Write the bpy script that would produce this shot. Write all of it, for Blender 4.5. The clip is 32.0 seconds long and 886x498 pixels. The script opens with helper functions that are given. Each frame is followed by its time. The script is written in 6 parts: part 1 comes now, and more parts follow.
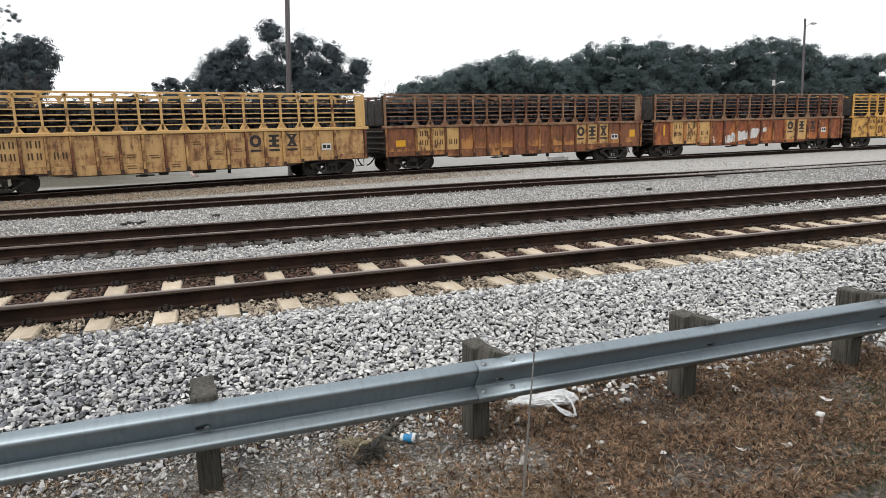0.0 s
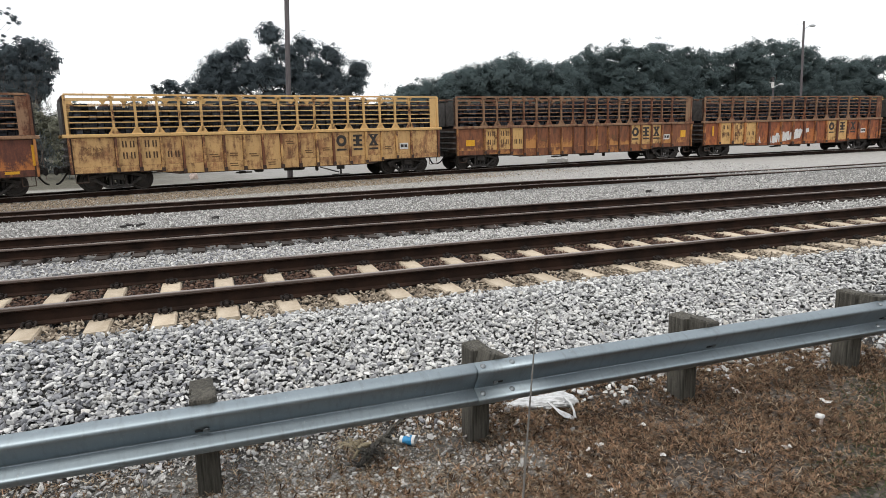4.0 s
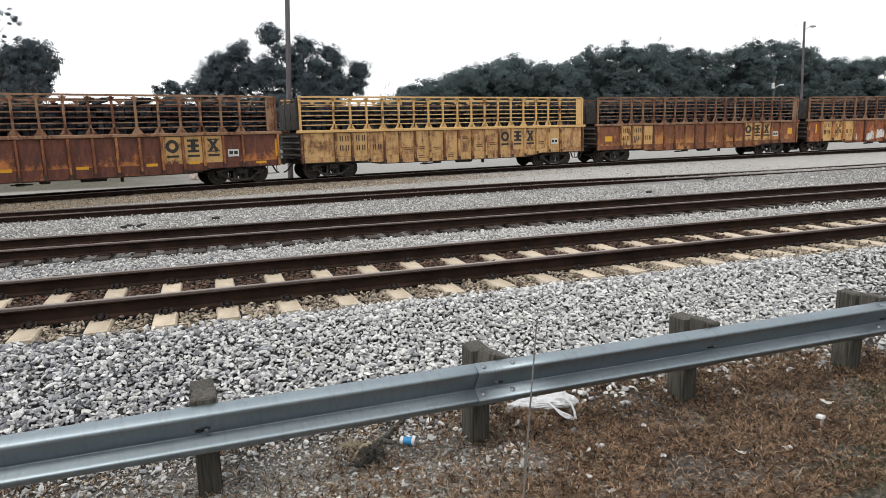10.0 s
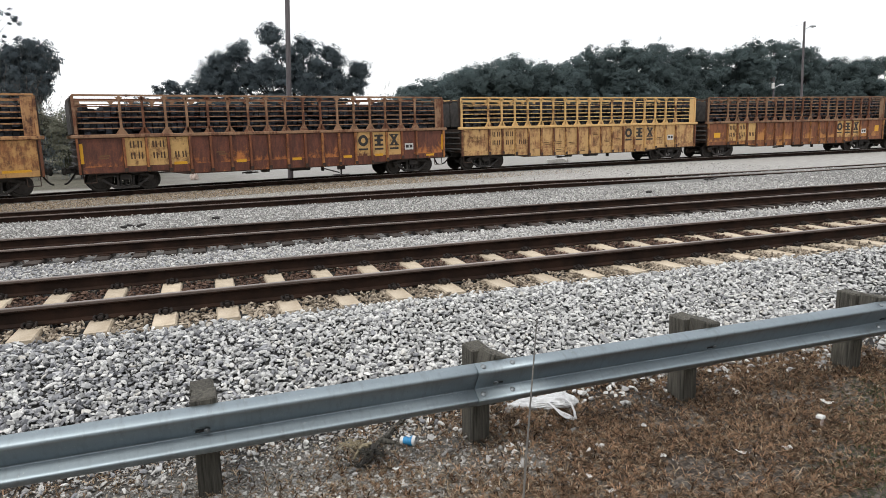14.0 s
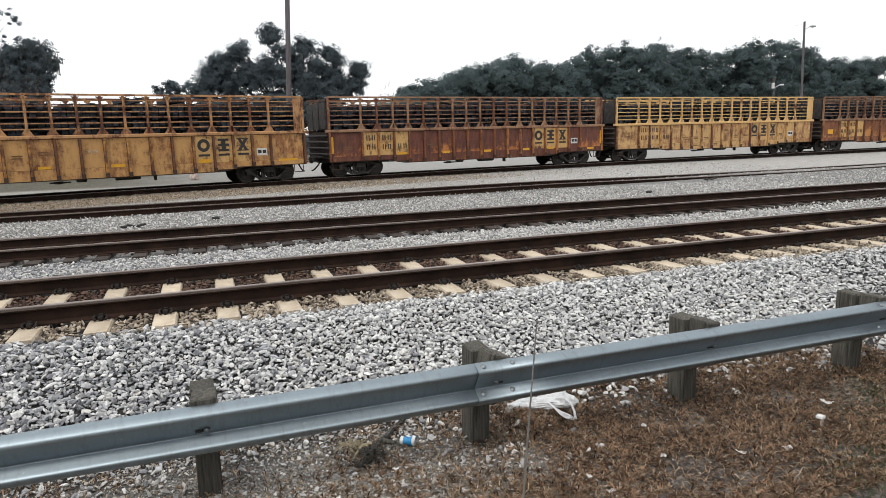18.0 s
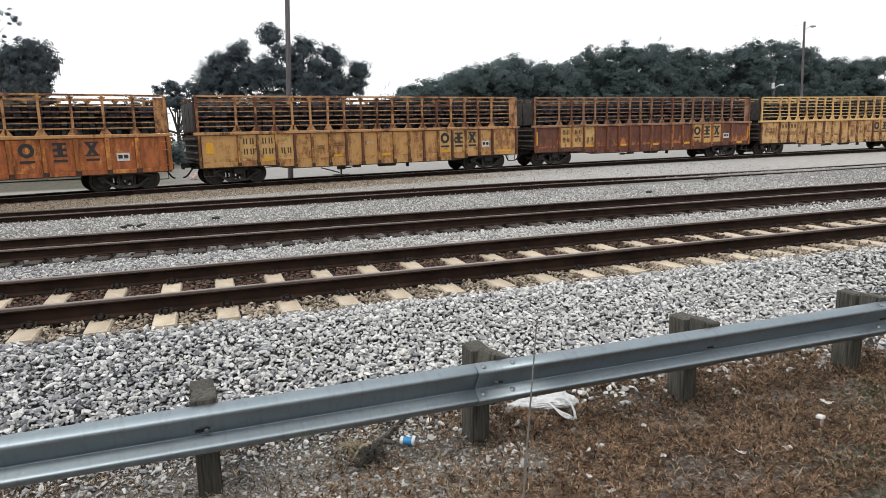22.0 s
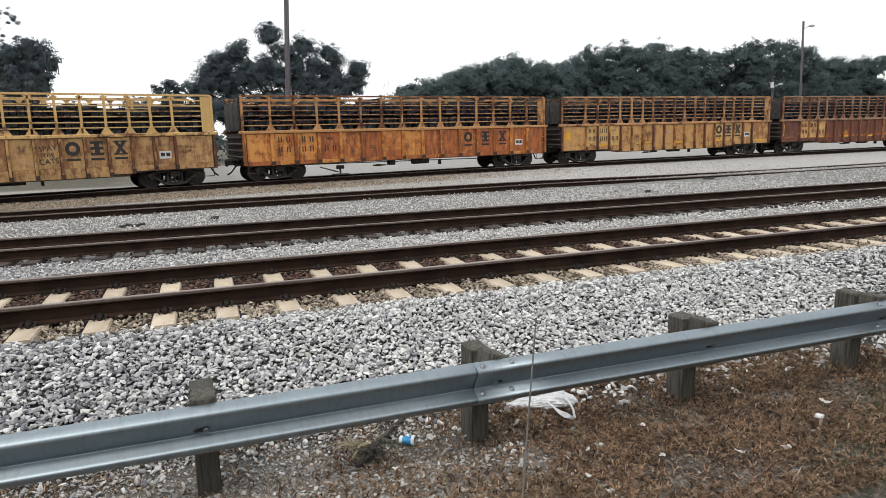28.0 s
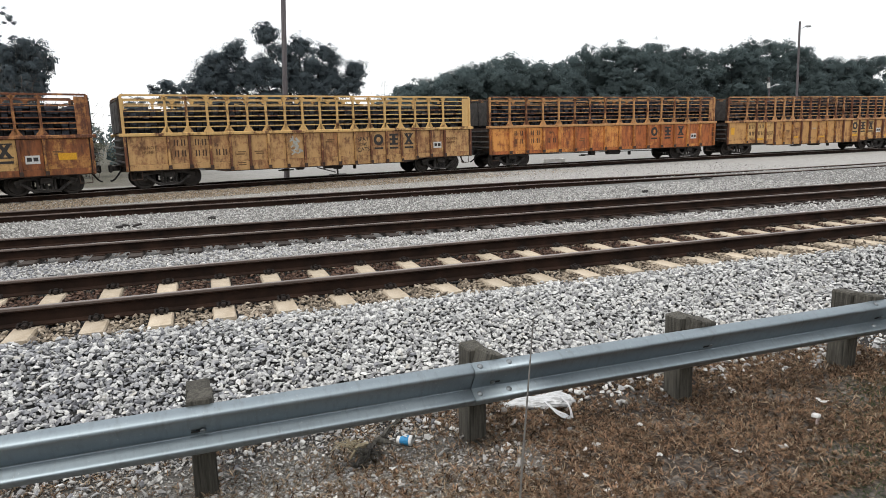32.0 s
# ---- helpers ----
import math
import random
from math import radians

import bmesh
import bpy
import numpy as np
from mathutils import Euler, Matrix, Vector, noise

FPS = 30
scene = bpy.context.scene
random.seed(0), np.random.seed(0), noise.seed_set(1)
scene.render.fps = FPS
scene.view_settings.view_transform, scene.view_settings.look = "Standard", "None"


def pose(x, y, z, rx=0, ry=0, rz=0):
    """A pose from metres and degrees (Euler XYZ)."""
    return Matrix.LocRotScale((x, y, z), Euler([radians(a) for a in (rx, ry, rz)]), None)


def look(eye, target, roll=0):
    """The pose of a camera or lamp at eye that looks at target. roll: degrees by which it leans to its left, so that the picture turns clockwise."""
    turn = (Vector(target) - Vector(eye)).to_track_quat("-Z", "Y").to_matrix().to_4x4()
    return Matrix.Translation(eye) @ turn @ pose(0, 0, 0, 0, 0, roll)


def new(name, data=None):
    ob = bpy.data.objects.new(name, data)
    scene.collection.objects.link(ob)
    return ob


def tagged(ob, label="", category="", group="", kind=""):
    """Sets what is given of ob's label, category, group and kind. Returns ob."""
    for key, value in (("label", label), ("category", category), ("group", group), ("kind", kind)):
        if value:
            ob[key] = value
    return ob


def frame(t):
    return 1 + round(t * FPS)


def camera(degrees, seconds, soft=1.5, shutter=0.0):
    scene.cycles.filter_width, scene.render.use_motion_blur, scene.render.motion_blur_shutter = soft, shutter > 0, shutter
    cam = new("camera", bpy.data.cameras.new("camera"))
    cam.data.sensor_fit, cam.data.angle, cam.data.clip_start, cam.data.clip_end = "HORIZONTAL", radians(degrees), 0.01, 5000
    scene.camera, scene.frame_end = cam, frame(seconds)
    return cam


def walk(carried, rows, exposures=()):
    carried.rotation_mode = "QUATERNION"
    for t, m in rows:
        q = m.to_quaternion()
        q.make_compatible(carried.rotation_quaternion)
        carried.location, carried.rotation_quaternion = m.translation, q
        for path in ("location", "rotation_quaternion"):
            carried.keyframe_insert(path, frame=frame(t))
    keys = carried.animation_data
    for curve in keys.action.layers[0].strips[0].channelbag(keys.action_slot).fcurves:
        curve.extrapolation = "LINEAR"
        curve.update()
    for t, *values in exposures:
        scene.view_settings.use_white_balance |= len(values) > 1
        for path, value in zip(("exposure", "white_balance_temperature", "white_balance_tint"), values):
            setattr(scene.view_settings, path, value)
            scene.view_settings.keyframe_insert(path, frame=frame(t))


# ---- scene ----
# Camera: a still phone at the roadside, with a small nudge and a slow drift.
cam = camera(68.07, 32.0, soft=0.3)
EYE, YAW, PITCH, ROLL, FOCAL = Vector((1.707, -7.985, 1.76)), -19.737, -10.056, 1.452, 1160.9


def aim(du, dv):
    """The camera's pose when its picture has slid by du to the right and dv down."""
    turn = (Matrix.Rotation(radians(YAW) + du / FOCAL, 4, "Z") @ Matrix.Rotation(radians(PITCH) + dv / FOCAL, 4, "X")
            @ Matrix.Rotation(radians(ROLL), 4, "Y") @ Matrix.Rotation(radians(90), 4, "X"))
    return Matrix.Translation(EYE) @ turn


SLIDES = [(0.0, 0.3, -4.6), (3.2, 0.2, -4.6), (3.5, -1.0, -2.5), (5.5, 0.3, 0.2), (6.0, 0, 0), (15.0, 0, 0), (23.8, 0, 0), (23.9, -1, 2),
          (24.0, -7.5, 9.2), (24.1, -2.0, -0.5), (24.2, -1.5, -1.5), (25.0, -1.3, -1.2), (25.5, 0.2, -0.3), (27.5, -1.5, -1.2),
          (28.0, -1.5, -1.0), (29.0, -1.8, -0.3), (30.0, -3.0, -0.2), (31.0, -3.0, -0.6), (31.5, -3.9, -0.3), (32.0, -6.3, -0.8)]
walk(cam, [(t, aim(du, dv)) for t, du, dv in SLIDES])

# Light: bright overcast sky, a faint broad sun behind the camera.
scene.view_settings.exposure = 0.08
world = bpy.data.worlds.new("sky")
scene.world = world
world.use_nodes = True
wn, wl = world.node_tree.nodes, world.node_tree.links
wn.clear()
w_out, w_bg, w_sky, w_mix = (wn.new(k) for k in ("ShaderNodeOutputWorld", "ShaderNodeBackground", "ShaderNodeTexSky", "ShaderNodeMixRGB"))
w_sky.sky_type, w_sky.sun_disc = "NISHITA", False
w_sky.sun_elevation, w_sky.sun_rotation = radians(65), radians(253)
w_mix.inputs[0].default_value = 0.9
w_mix.inputs[2].default_value = (9.6, 9.65, 9.75, 1)
w_bg.inputs[1].default_value = 0.12
wl.new(w_sky.outputs[0], w_mix.inputs[1])
wl.new(w_mix.outputs[0], w_bg.inputs[0])
wl.new(w_bg.outputs[0], w_out.inputs[0])
sun = new("sun", bpy.data.lights.new("sun", "SUN"))
sun.data.energy, sun.data.angle, sun.data.color = 1.5, radians(18), (1.0, 0.97, 0.92)
sun.matrix_world = look((-11, -11, 27), (0, 0, 0))


# ---- materials ----
def material(name, rough=0.8, metal=0.0):
    m = bpy.data.materials.new(name)
    m.use_nodes = True
    b = m.node_tree.nodes["Principled BSDF"]
    b.inputs["Roughness"].default_value, b.inputs["Metallic"].default_value = rough, metal
    return m, m.node_tree.nodes, m.node_tree.links, b


def add_noise(n, l, scale, detail=4.0, rough=0.6, stretch=(1, 1, 1), coord="Object"):
    tc, mp, nz = n.new("ShaderNodeTexCoord"), n.new("ShaderNodeMapping"), n.new("ShaderNodeTexNoise")
    mp.inputs["Scale"].default_value = stretch
    nz.inputs["Scale"].default_value, nz.inputs["Detail"].default_value, nz.inputs["Roughness"].default_value = scale, detail, rough
    l.new(tc.outputs[coord], mp.inputs[0])
    l.new(mp.outputs[0], nz.inputs[0])
    return nz.outputs[0]


def ramp(n, l, src, stops):
    r = n.new("ShaderNodeValToRGB")
    els = r.color_ramp.elements
    while len(els) < len(stops):
        els.new(0.5)
    for el, (at, col) in zip(els, stops):
        el.position, el.color = at, (*col, 1) if len(col) == 3 else col
    l.new(src, r.inputs[0])
    return r.outputs[0]


def grey(v):
    return (v, v, v)


def mix(n, l, fac, a, b, mode="MIX"):
    m = n.new("ShaderNodeMixRGB")
    m.blend_type = mode
    for k, v in enumerate((fac, a, b)):
        if isinstance(v, (int, float)):
            m.inputs[k].default_value = v if k == 0 else (v, v, v, 1)
        elif isinstance(v, tuple):
            m.inputs[k].default_value = (*v, 1)
        else:
            l.new(v, m.inputs[k])
    return m.outputs[0]


def bump(n, l, b, src, strength=0.4, distance=0.01):
    bm_node = n.new("ShaderNodeBump")
    bm_node.inputs["Strength"].default_value, bm_node.inputs["Distance"].default_value = strength, distance
    l.new(src, bm_node.inputs["Height"])
    l.new(bm_node.outputs[0], b.inputs["Normal"])


def mottled(name, lo, hi, scale=6.0, rough=0.85, metal=0.0, stretch=(1, 1, 1), fine=40.0, relief=0.3, dist=0.01, spread=0.0, island=False):
    """A surface of two tones at two scales, with fine relief; spread varies it from piece to piece."""
    m, n, l, b = material(name, rough, metal)
    big = add_noise(n, l, scale, stretch=stretch)
    small = add_noise(n, l, fine, 3, stretch=stretch)
    c = ramp(n, l, big, [(0.3, lo), (0.7, hi)])
    c = mix(n, l, 0.35, c, ramp(n, l, small, [(0.3, grey(0.35)), (0.7, grey(1.0))]), "MULTIPLY")
    if spread:
        if island:
            g = n.new("ShaderNodeNewGeometry").outputs["Random Per Island"]
        else:
            g = n.new("ShaderNodeObjectInfo").outputs["Random"]
        c = mix(n, l, 1.0, c, ramp(n, l, g, [(0.0, grey(1 - spread)), (1.0, grey(1.0))]), "MULTIPLY")
    l.new(c, b.inputs["Base Color"])
    bump(n, l, b, small, relief, dist)
    return m


def rusty(name, paint, rust, amount, dark=(0.030, 0.015, 0.011), bare=(0.26, 0.085, 0.03), rough=0.75, seed=0.0, spread=0.25, upper=0.0):
    """Old paint over rusting steel: broad rust blooms, vertical streaks and grime, uneven from piece to piece; upper leans the rust to the top of each sheet."""
    m, n, l, b = material(name, rough)
    tc, mp, info, shift = n.new("ShaderNodeTexCoord"), n.new("ShaderNodeMapping"), n.new("ShaderNodeObjectInfo"), n.new("ShaderNodeVectorMath")
    mp.inputs["Location"].default_value = (seed, seed * 0.7, 0)
    l.new(tc.outputs["Object"], mp.inputs[0])
    times = n.new("ShaderNodeMath")
    times.operation, times.inputs[1].default_value = "MULTIPLY", 40.0
    l.new(info.outputs["Random"], times.inputs[0])
    shift.operation = "ADD"
    l.new(mp.outputs[0], shift.inputs[0])
    l.new(times.outputs[0], shift.inputs[1])

    def tex(scale, detail, stretch, rough_=0.6):
        m2, t = n.new("ShaderNodeMapping"), n.new("ShaderNodeTexNoise")
        m2.inputs["Scale"].default_value = stretch
        t.inputs["Scale"].default_value, t.inputs["Detail"].default_value, t.inputs["Roughness"].default_value = scale, detail, rough_
        l.new(shift.outputs[0], m2.inputs[0])
        l.new(m2.outputs[0], t.inputs[0])
        return t.outputs[0]

    def math_node(kind, a, v):
        k = n.new("ShaderNodeMath")
        k.operation = kind
        for i, s_ in enumerate((a, v)):
            if isinstance(s_, (int, float)):
                k.inputs[i].default_value = s_
            else:
                l.new(s_, k.inputs[i])
        return k.outputs[0]

    broad = tex(1.5, 6, (1, 1, 1.3), 0.7)
    streak = tex(3.0, 5, (1.9, 1.9, 0.5), 0.72)
    fine = tex(16.0, 5, (1, 1, 1), 0.75)
    paint_c = mix(n, l, ramp(n, l, streak, [(0.40, grey(0.0)), (0.75, grey(0.6))]), paint, tuple(0.62 * v for v in paint))
    paint_c = mix(n, l, ramp(n, l, fine, [(0.45, grey(0.0)), (0.75, grey(0.45))]), paint_c, tuple(min(1, 1.15 * v + 0.05) for v in paint))
    rust_c = mix(n, l, ramp(n, l, fine, [(0.42, grey(0.0)), (0.75, grey(0.5))]), rust, bare)
    rust_c = mix(n, l, ramp(n, l, streak, [(0.42, grey(0.0)), (0.72, grey(0.85))]), rust_c, dark)
    # rust mask: blooms, streaks, the piece's own share
    total = math_node("ADD", broad, math_node("MULTIPLY", streak, 0.5))
    total = math_node("ADD", total, math_node("MULTIPLY", math_node("ADD", info.outputs["Random"], -0.5), spread))
    total = math_node("ADD", total, math_node("MULTIPLY", math_node("ADD", fine, -0.5), 0.35))
    if upper:
        height = n.new("ShaderNodeSeparateXYZ")
        l.new(tc.outputs["Object"], height.inputs[0])
        total = math_node("ADD", total, math_node("MULTIPLY", height.outputs[2], upper))
    edge = 1.12 - 0.75 * amount
    mask = ramp(n, l, total, [(max(0.02, edge - 0.12), grey(0.0)), (min(0.98, edge + 0.05), grey(1.0))])
    c = mix(n, l, mask, paint_c, rust_c)
    c = mix(n, l, ramp(n, l, fine, [(0.64, grey(0.0)), (0.72, grey(0.8))]), c, tuple(0.6 * v for v in rust))
    l.new(c, b.inputs["Base Color"])
    bump(n, l, b, fine, 0.3, 0.006)
    return m


def galvanised():
    """Dull zinc with spangle, dusty films, thin drip stains and small dark scuffs."""
    m, n, l, b = material("galvanised_steel", 0.5, 1.0)
    film = add_noise(n, l, 1.6, 5, 0.65, (0.7, 1, 3))
    drip = add_noise(n, l, 9.0, 4, 0.6, (3.0, 1, 0.35))
    speck = add_noise(n, l, 55, 4, 0.7)
    c = ramp(n, l, film, [(0.3, (0.25, 0.295, 0.325)), (0.7, (0.31, 0.36, 0.39))])
    c = mix(n, l, ramp(n, l, drip, [(0.52, grey(0.0)), (0.72, grey(0.45))]), c, (0.20, 0.215, 0.215))
    c = mix(n, l, ramp(n, l, speck, [(0.62, grey(0.0)), (0.74, grey(0.5))]), c, (0.17, 0.18, 0.18))
    c = mix(n, l, ramp(n, l, speck, [(0.28, grey(0.5)), (0.38, grey(0.0))]), c, (0.52, 0.56, 0.57))
    l.new(c, b.inputs["Base Color"])
    l.new(ramp(n, l, film, [(0.3, grey(0.45)), (0.7, grey(0.55))]), b.inputs["Roughness"])
    bump(n, l, b, film, 0.05, 0.01)
    return m


def stone_material(name, stops, island):
    """Crushed rock: each stone its own grey, some tan or bluish."""
    m, n, l, b = material(name, 0.9)
    src = n.new("ShaderNodeNewGeometry").outputs["Random Per Island"] if island else n.new("ShaderNodeObjectInfo").outputs["Random"]
    c = ramp(n, l, src, stops)
    fine = add_noise(n, l, 45, 4)
    c = mix(n, l, 0.65, c, ramp(n, l, fine, [(0.3, grey(0.5)), (0.7, grey(1.12))]), "MULTIPLY")
    l.new(c, b.inputs["Base Color"])
    bump(n, l, b, fine, 0.4, 0.006)
    return m


GREY_STONES = [(0.0, (0.30, 0.30, 0.305)), (0.2, (0.46, 0.46, 0.46)), (0.5, (0.60, 0.60, 0.59)), (0.8, (0.72, 0.717, 0.70)), (0.95, (0.82, 0.815, 0.79)), (1.0, (0.52, 0.49, 0.44))]
GRIT_STONES = [(0.0, (0.14, 0.135, 0.13)), (0.5, (0.34, 0.33, 0.315)), (0.85, (0.52, 0.50, 0.48)), (1.0, (0.70, 0.69, 0.67))]
DUSTY_STONES = [(0.0, (0.24, 0.23, 0.22)), (0.25, (0.42, 0.41, 0.395)), (0.55, (0.56, 0.55, 0.53)), (0.85, (0.66, 0.65, 0.63)), (1.0, (0.73, 0.715, 0.69))]
# darker, bluer copy of the granite tones, for the dimmer left side
DIMMED_STONES = [(0.0, (0.17, 0.172, 0.185)), (0.4, (0.29, 0.295, 0.315)), (0.8, (0.42, 0.425, 0.445)), (1.0, (0.54, 0.54, 0.55))]
DULL_STONES = [(0.0, (0.10, 0.095, 0.088)), (0.3, (0.22, 0.21, 0.195)), (0.6, (0.35, 0.335, 0.31)), (0.9, (0.52, 0.50, 0.47)), (1.0, (0.28, 0.245, 0.21))]
BROWN_STONES = [(0.0, (0.035, 0.022, 0.017)), (0.3, (0.082, 0.044, 0.030)), (0.6, (0.13, 0.074, 0.050)), (0.85, (0.20, 0.125, 0.09)), (1.0, (0.10, 0.055, 0.035))]
TAN_STONES = [(0.0, (0.16, 0.13, 0.10)), (0.3, (0.29, 0.235, 0.175)), (0.6, (0.42, 0.35, 0.265)), (0.85, (0.55, 0.47, 0.375)), (1.0, (0.22, 0.16, 0.11))]
M_STONE_PIECE = stone_material("crushed_granite_piece", GREY_STONES, False)
M_STONE = stone_material("crushed_granite", GREY_STONES, True)
M_STONE_DIMMED = stone_material("left_dimmed_ballast", DIMMED_STONES, True)
M_STONE_DUSTY = stone_material("dusty_granite", DUSTY_STONES, True)
M_GRIT = stone_material("grey_grit", GRIT_STONES, True)
M_STONE_BROWN = stone_material("rust_stained_ballast", BROWN_STONES, True)
M_STONE_TAN = stone_material("dusty_ballast", TAN_STONES, True)
M_STONE_DULL = stone_material("dusty_grey_stone", DULL_STONES, True)
M_RAIL = mottled("rusted_rail_steel", (0.013, 0.008, 0.006), (0.042, 0.022, 0.0145), 3, 0.8, 0.0, fine=60)
M_RAIL.node_tree.nodes["Principled BSDF"].inputs["Specular IOR Level"].default_value = 0.15
M_RAILHEAD = mottled("worn_rail_head", (0.13, 0.10, 0.085), (0.25, 0.20, 0.175), 2, 0.28, 0.5, stretch=(0.3, 4, 1), fine=50, relief=0.05)
M_CLIP = mottled("rusted_rail_clip", (0.008, 0.006, 0.005), (0.024, 0.014, 0.010), 20, 0.9)
M_CONCRETE = mottled("dusty_concrete", (0.50, 0.40, 0.285), (0.73, 0.625, 0.485), 5, 0.9, fine=70, relief=0.3, dist=0.004, spread=0.2)
M_TIE = mottled("weathered_sleeper_wood", (0.028, 0.021, 0.017), (0.085, 0.064, 0.052), 6, 0.9, stretch=(6, 1, 1), spread=0.4)
M_GALV = galvanised()
M_POST = mottled("weathered_post_wood", (0.036, 0.034, 0.028), (0.185, 0.172, 0.142), 7, 0.9, stretch=(7, 7, 0.4), fine=30, relief=0.9, dist=0.014, spread=0.25)
M_BOLT = mottled("galvanised_bolt", (0.17, 0.19, 0.20), (0.29, 0.315, 0.33), 20, 0.5, 0.8)
M_DARK = mottled("dark_hole", (0.01, 0.01, 0.01), (0.02, 0.02, 0.02), 10)
M_TRUCK = mottled("grimy_cast_steel", (0.022, 0.020, 0.019), (0.075, 0.066, 0.060), 4, 0.75, 0.0, fine=25)
M_WHEEL = mottled("grimy_wheel_steel", (0.02, 0.017, 0.015), (0.055, 0.045, 0.038), 5, 0.65, 0.2)
M_BLACK = mottled("faded_black_paint", (0.02, 0.018, 0.017), (0.045, 0.04, 0.037), 4, 0.8)
M_LOAD = mottled("creosoted_sleepers", (0.007, 0.010, 0.019), (0.020, 0.027, 0.046), 3, 0.9, spread=0.6, island=True)
M_LOAD_END = mottled("sawn_sleeper_ends", (0.010, 0.013, 0.021), (0.100, 0.112, 0.135), 8, 0.9, spread=0.93, island=True)
M_GRIME_SEAM = mottled("grimy_rusted_steel_seam_shade", (0.022, 0.015, 0.012), (0.075, 0.040, 0.026), 5, 0.8)
M_NUMBER = mottled("worn_dark_stencil", (0.045, 0.026, 0.014), (0.10, 0.055, 0.028), 9, 0.85)
M_FADED = mottled("faded_stencil_paint", (0.10, 0.055, 0.025), (0.22, 0.12, 0.05), 9, 0.85)
M_PALE = mottled("pale_spray_paint", (0.36, 0.36, 0.32), (0.52, 0.52, 0.47), 9, 0.8)
M_WHITE = mottled("faded_white_paint", (0.55, 0.54, 0.52), (0.75, 0.75, 0.73), 5, 0.7)
M_ORANGE = mottled("amber_reflector", (0.62, 0.30, 0.01), (0.8, 0.42, 0.02), 5, 0.5)
M_POLE = mottled("weathered_pole_wood", (0.13, 0.105, 0.09), (0.24, 0.20, 0.175), 3, 0.9, stretch=(5, 5, 0.3))
M_UTILITY = mottled("dark_creosoted_pole", (0.075, 0.066, 0.072), (0.17, 0.155, 0.16), 3, 0.9, stretch=(5, 5, 0.3))
M_LAMP = mottled("grey_lamp_housing", (0.4, 0.42, 0.43), (0.55, 0.57, 0.58), 5, 0.5)
M_BARK = mottled("oak_bark", (0.028, 0.025, 0.022), (0.07, 0.063, 0.056), 3, 0.95)
M_CUPWHITE = mottled("white_paper", (0.72, 0.72, 0.70), (0.82, 0.82, 0.80), 20, 0.6)
M_CUPBLUE = mottled("blue_printed_paper", (0.02, 0.22, 0.48), (0.04, 0.32, 0.62), 20, 0.5)
M_STRAWWOOD = mottled("bleached_twig", (0.28, 0.235, 0.15), (0.44, 0.375, 0.26), 9, 0.9)
M_WHIP = mottled("dull_grey_metal", (0.20, 0.19, 0.18), (0.32, 0.31, 0.29), 9, 0.5, 0.3)
M_SIGN = mottled("faded_red_sign", (0.5, 0.06, 0.07), (0.62, 0.10, 0.10), 6, 0.5)
M_RAG = mottled("pale_cloth", (0.55, 0.42, 0.38), (0.75, 0.64, 0.58), 9, 0.9)
M_BAG = mottled("white_plastic_bag", (0.54, 0.55, 0.56), (0.74, 0.75, 0.76), 7, 0.4, relief=0.3)


def leaf_material(name, lo, hi, through_light=0.5, patch_size=0.55, patches=(0.82, 1.14)):
    """Leaves: a tone of their own each, broad light and dark boughs, and some light let through."""
    m, n, l, b = material(name, 0.85)
    g = n.new("ShaderNodeNewGeometry").outputs["Random Per Island"]
    c = ramp(n, l, g, [(0.0, lo), (1.0, hi)])
    big = add_noise(n, l, patch_size, 4)
    c = mix(n, l, 0.8, c, ramp(n, l, big, [(0.32, grey(patches[0])), (0.68, grey(patches[1]))]), "MULTIPLY")
    l.new(c, b.inputs["Base Color"])
    b.inputs["Specular IOR Level"].default_value = 0.12
    if through_light:
        glow, blend, out = n.new("ShaderNodeBsdfTranslucent"), n.new("ShaderNodeMixShader"), n["Material Output"]
        blend.inputs[0].default_value = through_light
        l.new(c, glow.inputs[0])
        l.new(b.outputs[0], blend.inputs[1])
        l.new(glow.outputs[0], blend.inputs[2])
        l.new(blend.outputs[0], out.inputs[0])
    return m


# both leaf colours are lifted and tinted blue to paint in distance haze
M_LEAF_OAK = leaf_material("hazed_oak_leaves", (0.120, 0.150, 0.168), (0.160, 0.195, 0.212), 0.6)
M_LEAF_FAR = leaf_material("hazed_far_leaves", (0.135, 0.178, 0.182), (0.158, 0.202, 0.202), 0.6)
M_MOSS = leaf_material("hanging_moss", (0.11, 0.13, 0.14), (0.27, 0.30, 0.31))
M_DRYGRASS = leaf_material("dry_grass_blades", (0.014, 0.008, 0.006), (0.48, 0.31, 0.20), 0.3, 9.0, (0.14, 1.35))
M_STRAW = leaf_material("pale_straw", (0.14, 0.10, 0.065), (0.60, 0.48, 0.34), 0.3, 8.0, (0.35, 1.3))
M_VINE = leaf_material("grey_green_vines", (0.13, 0.135, 0.10), (0.30, 0.30, 0.24))
M_SCRUB = leaf_material("green_scrub", (0.03, 0.05, 0.02), (0.09, 0.12, 0.05))


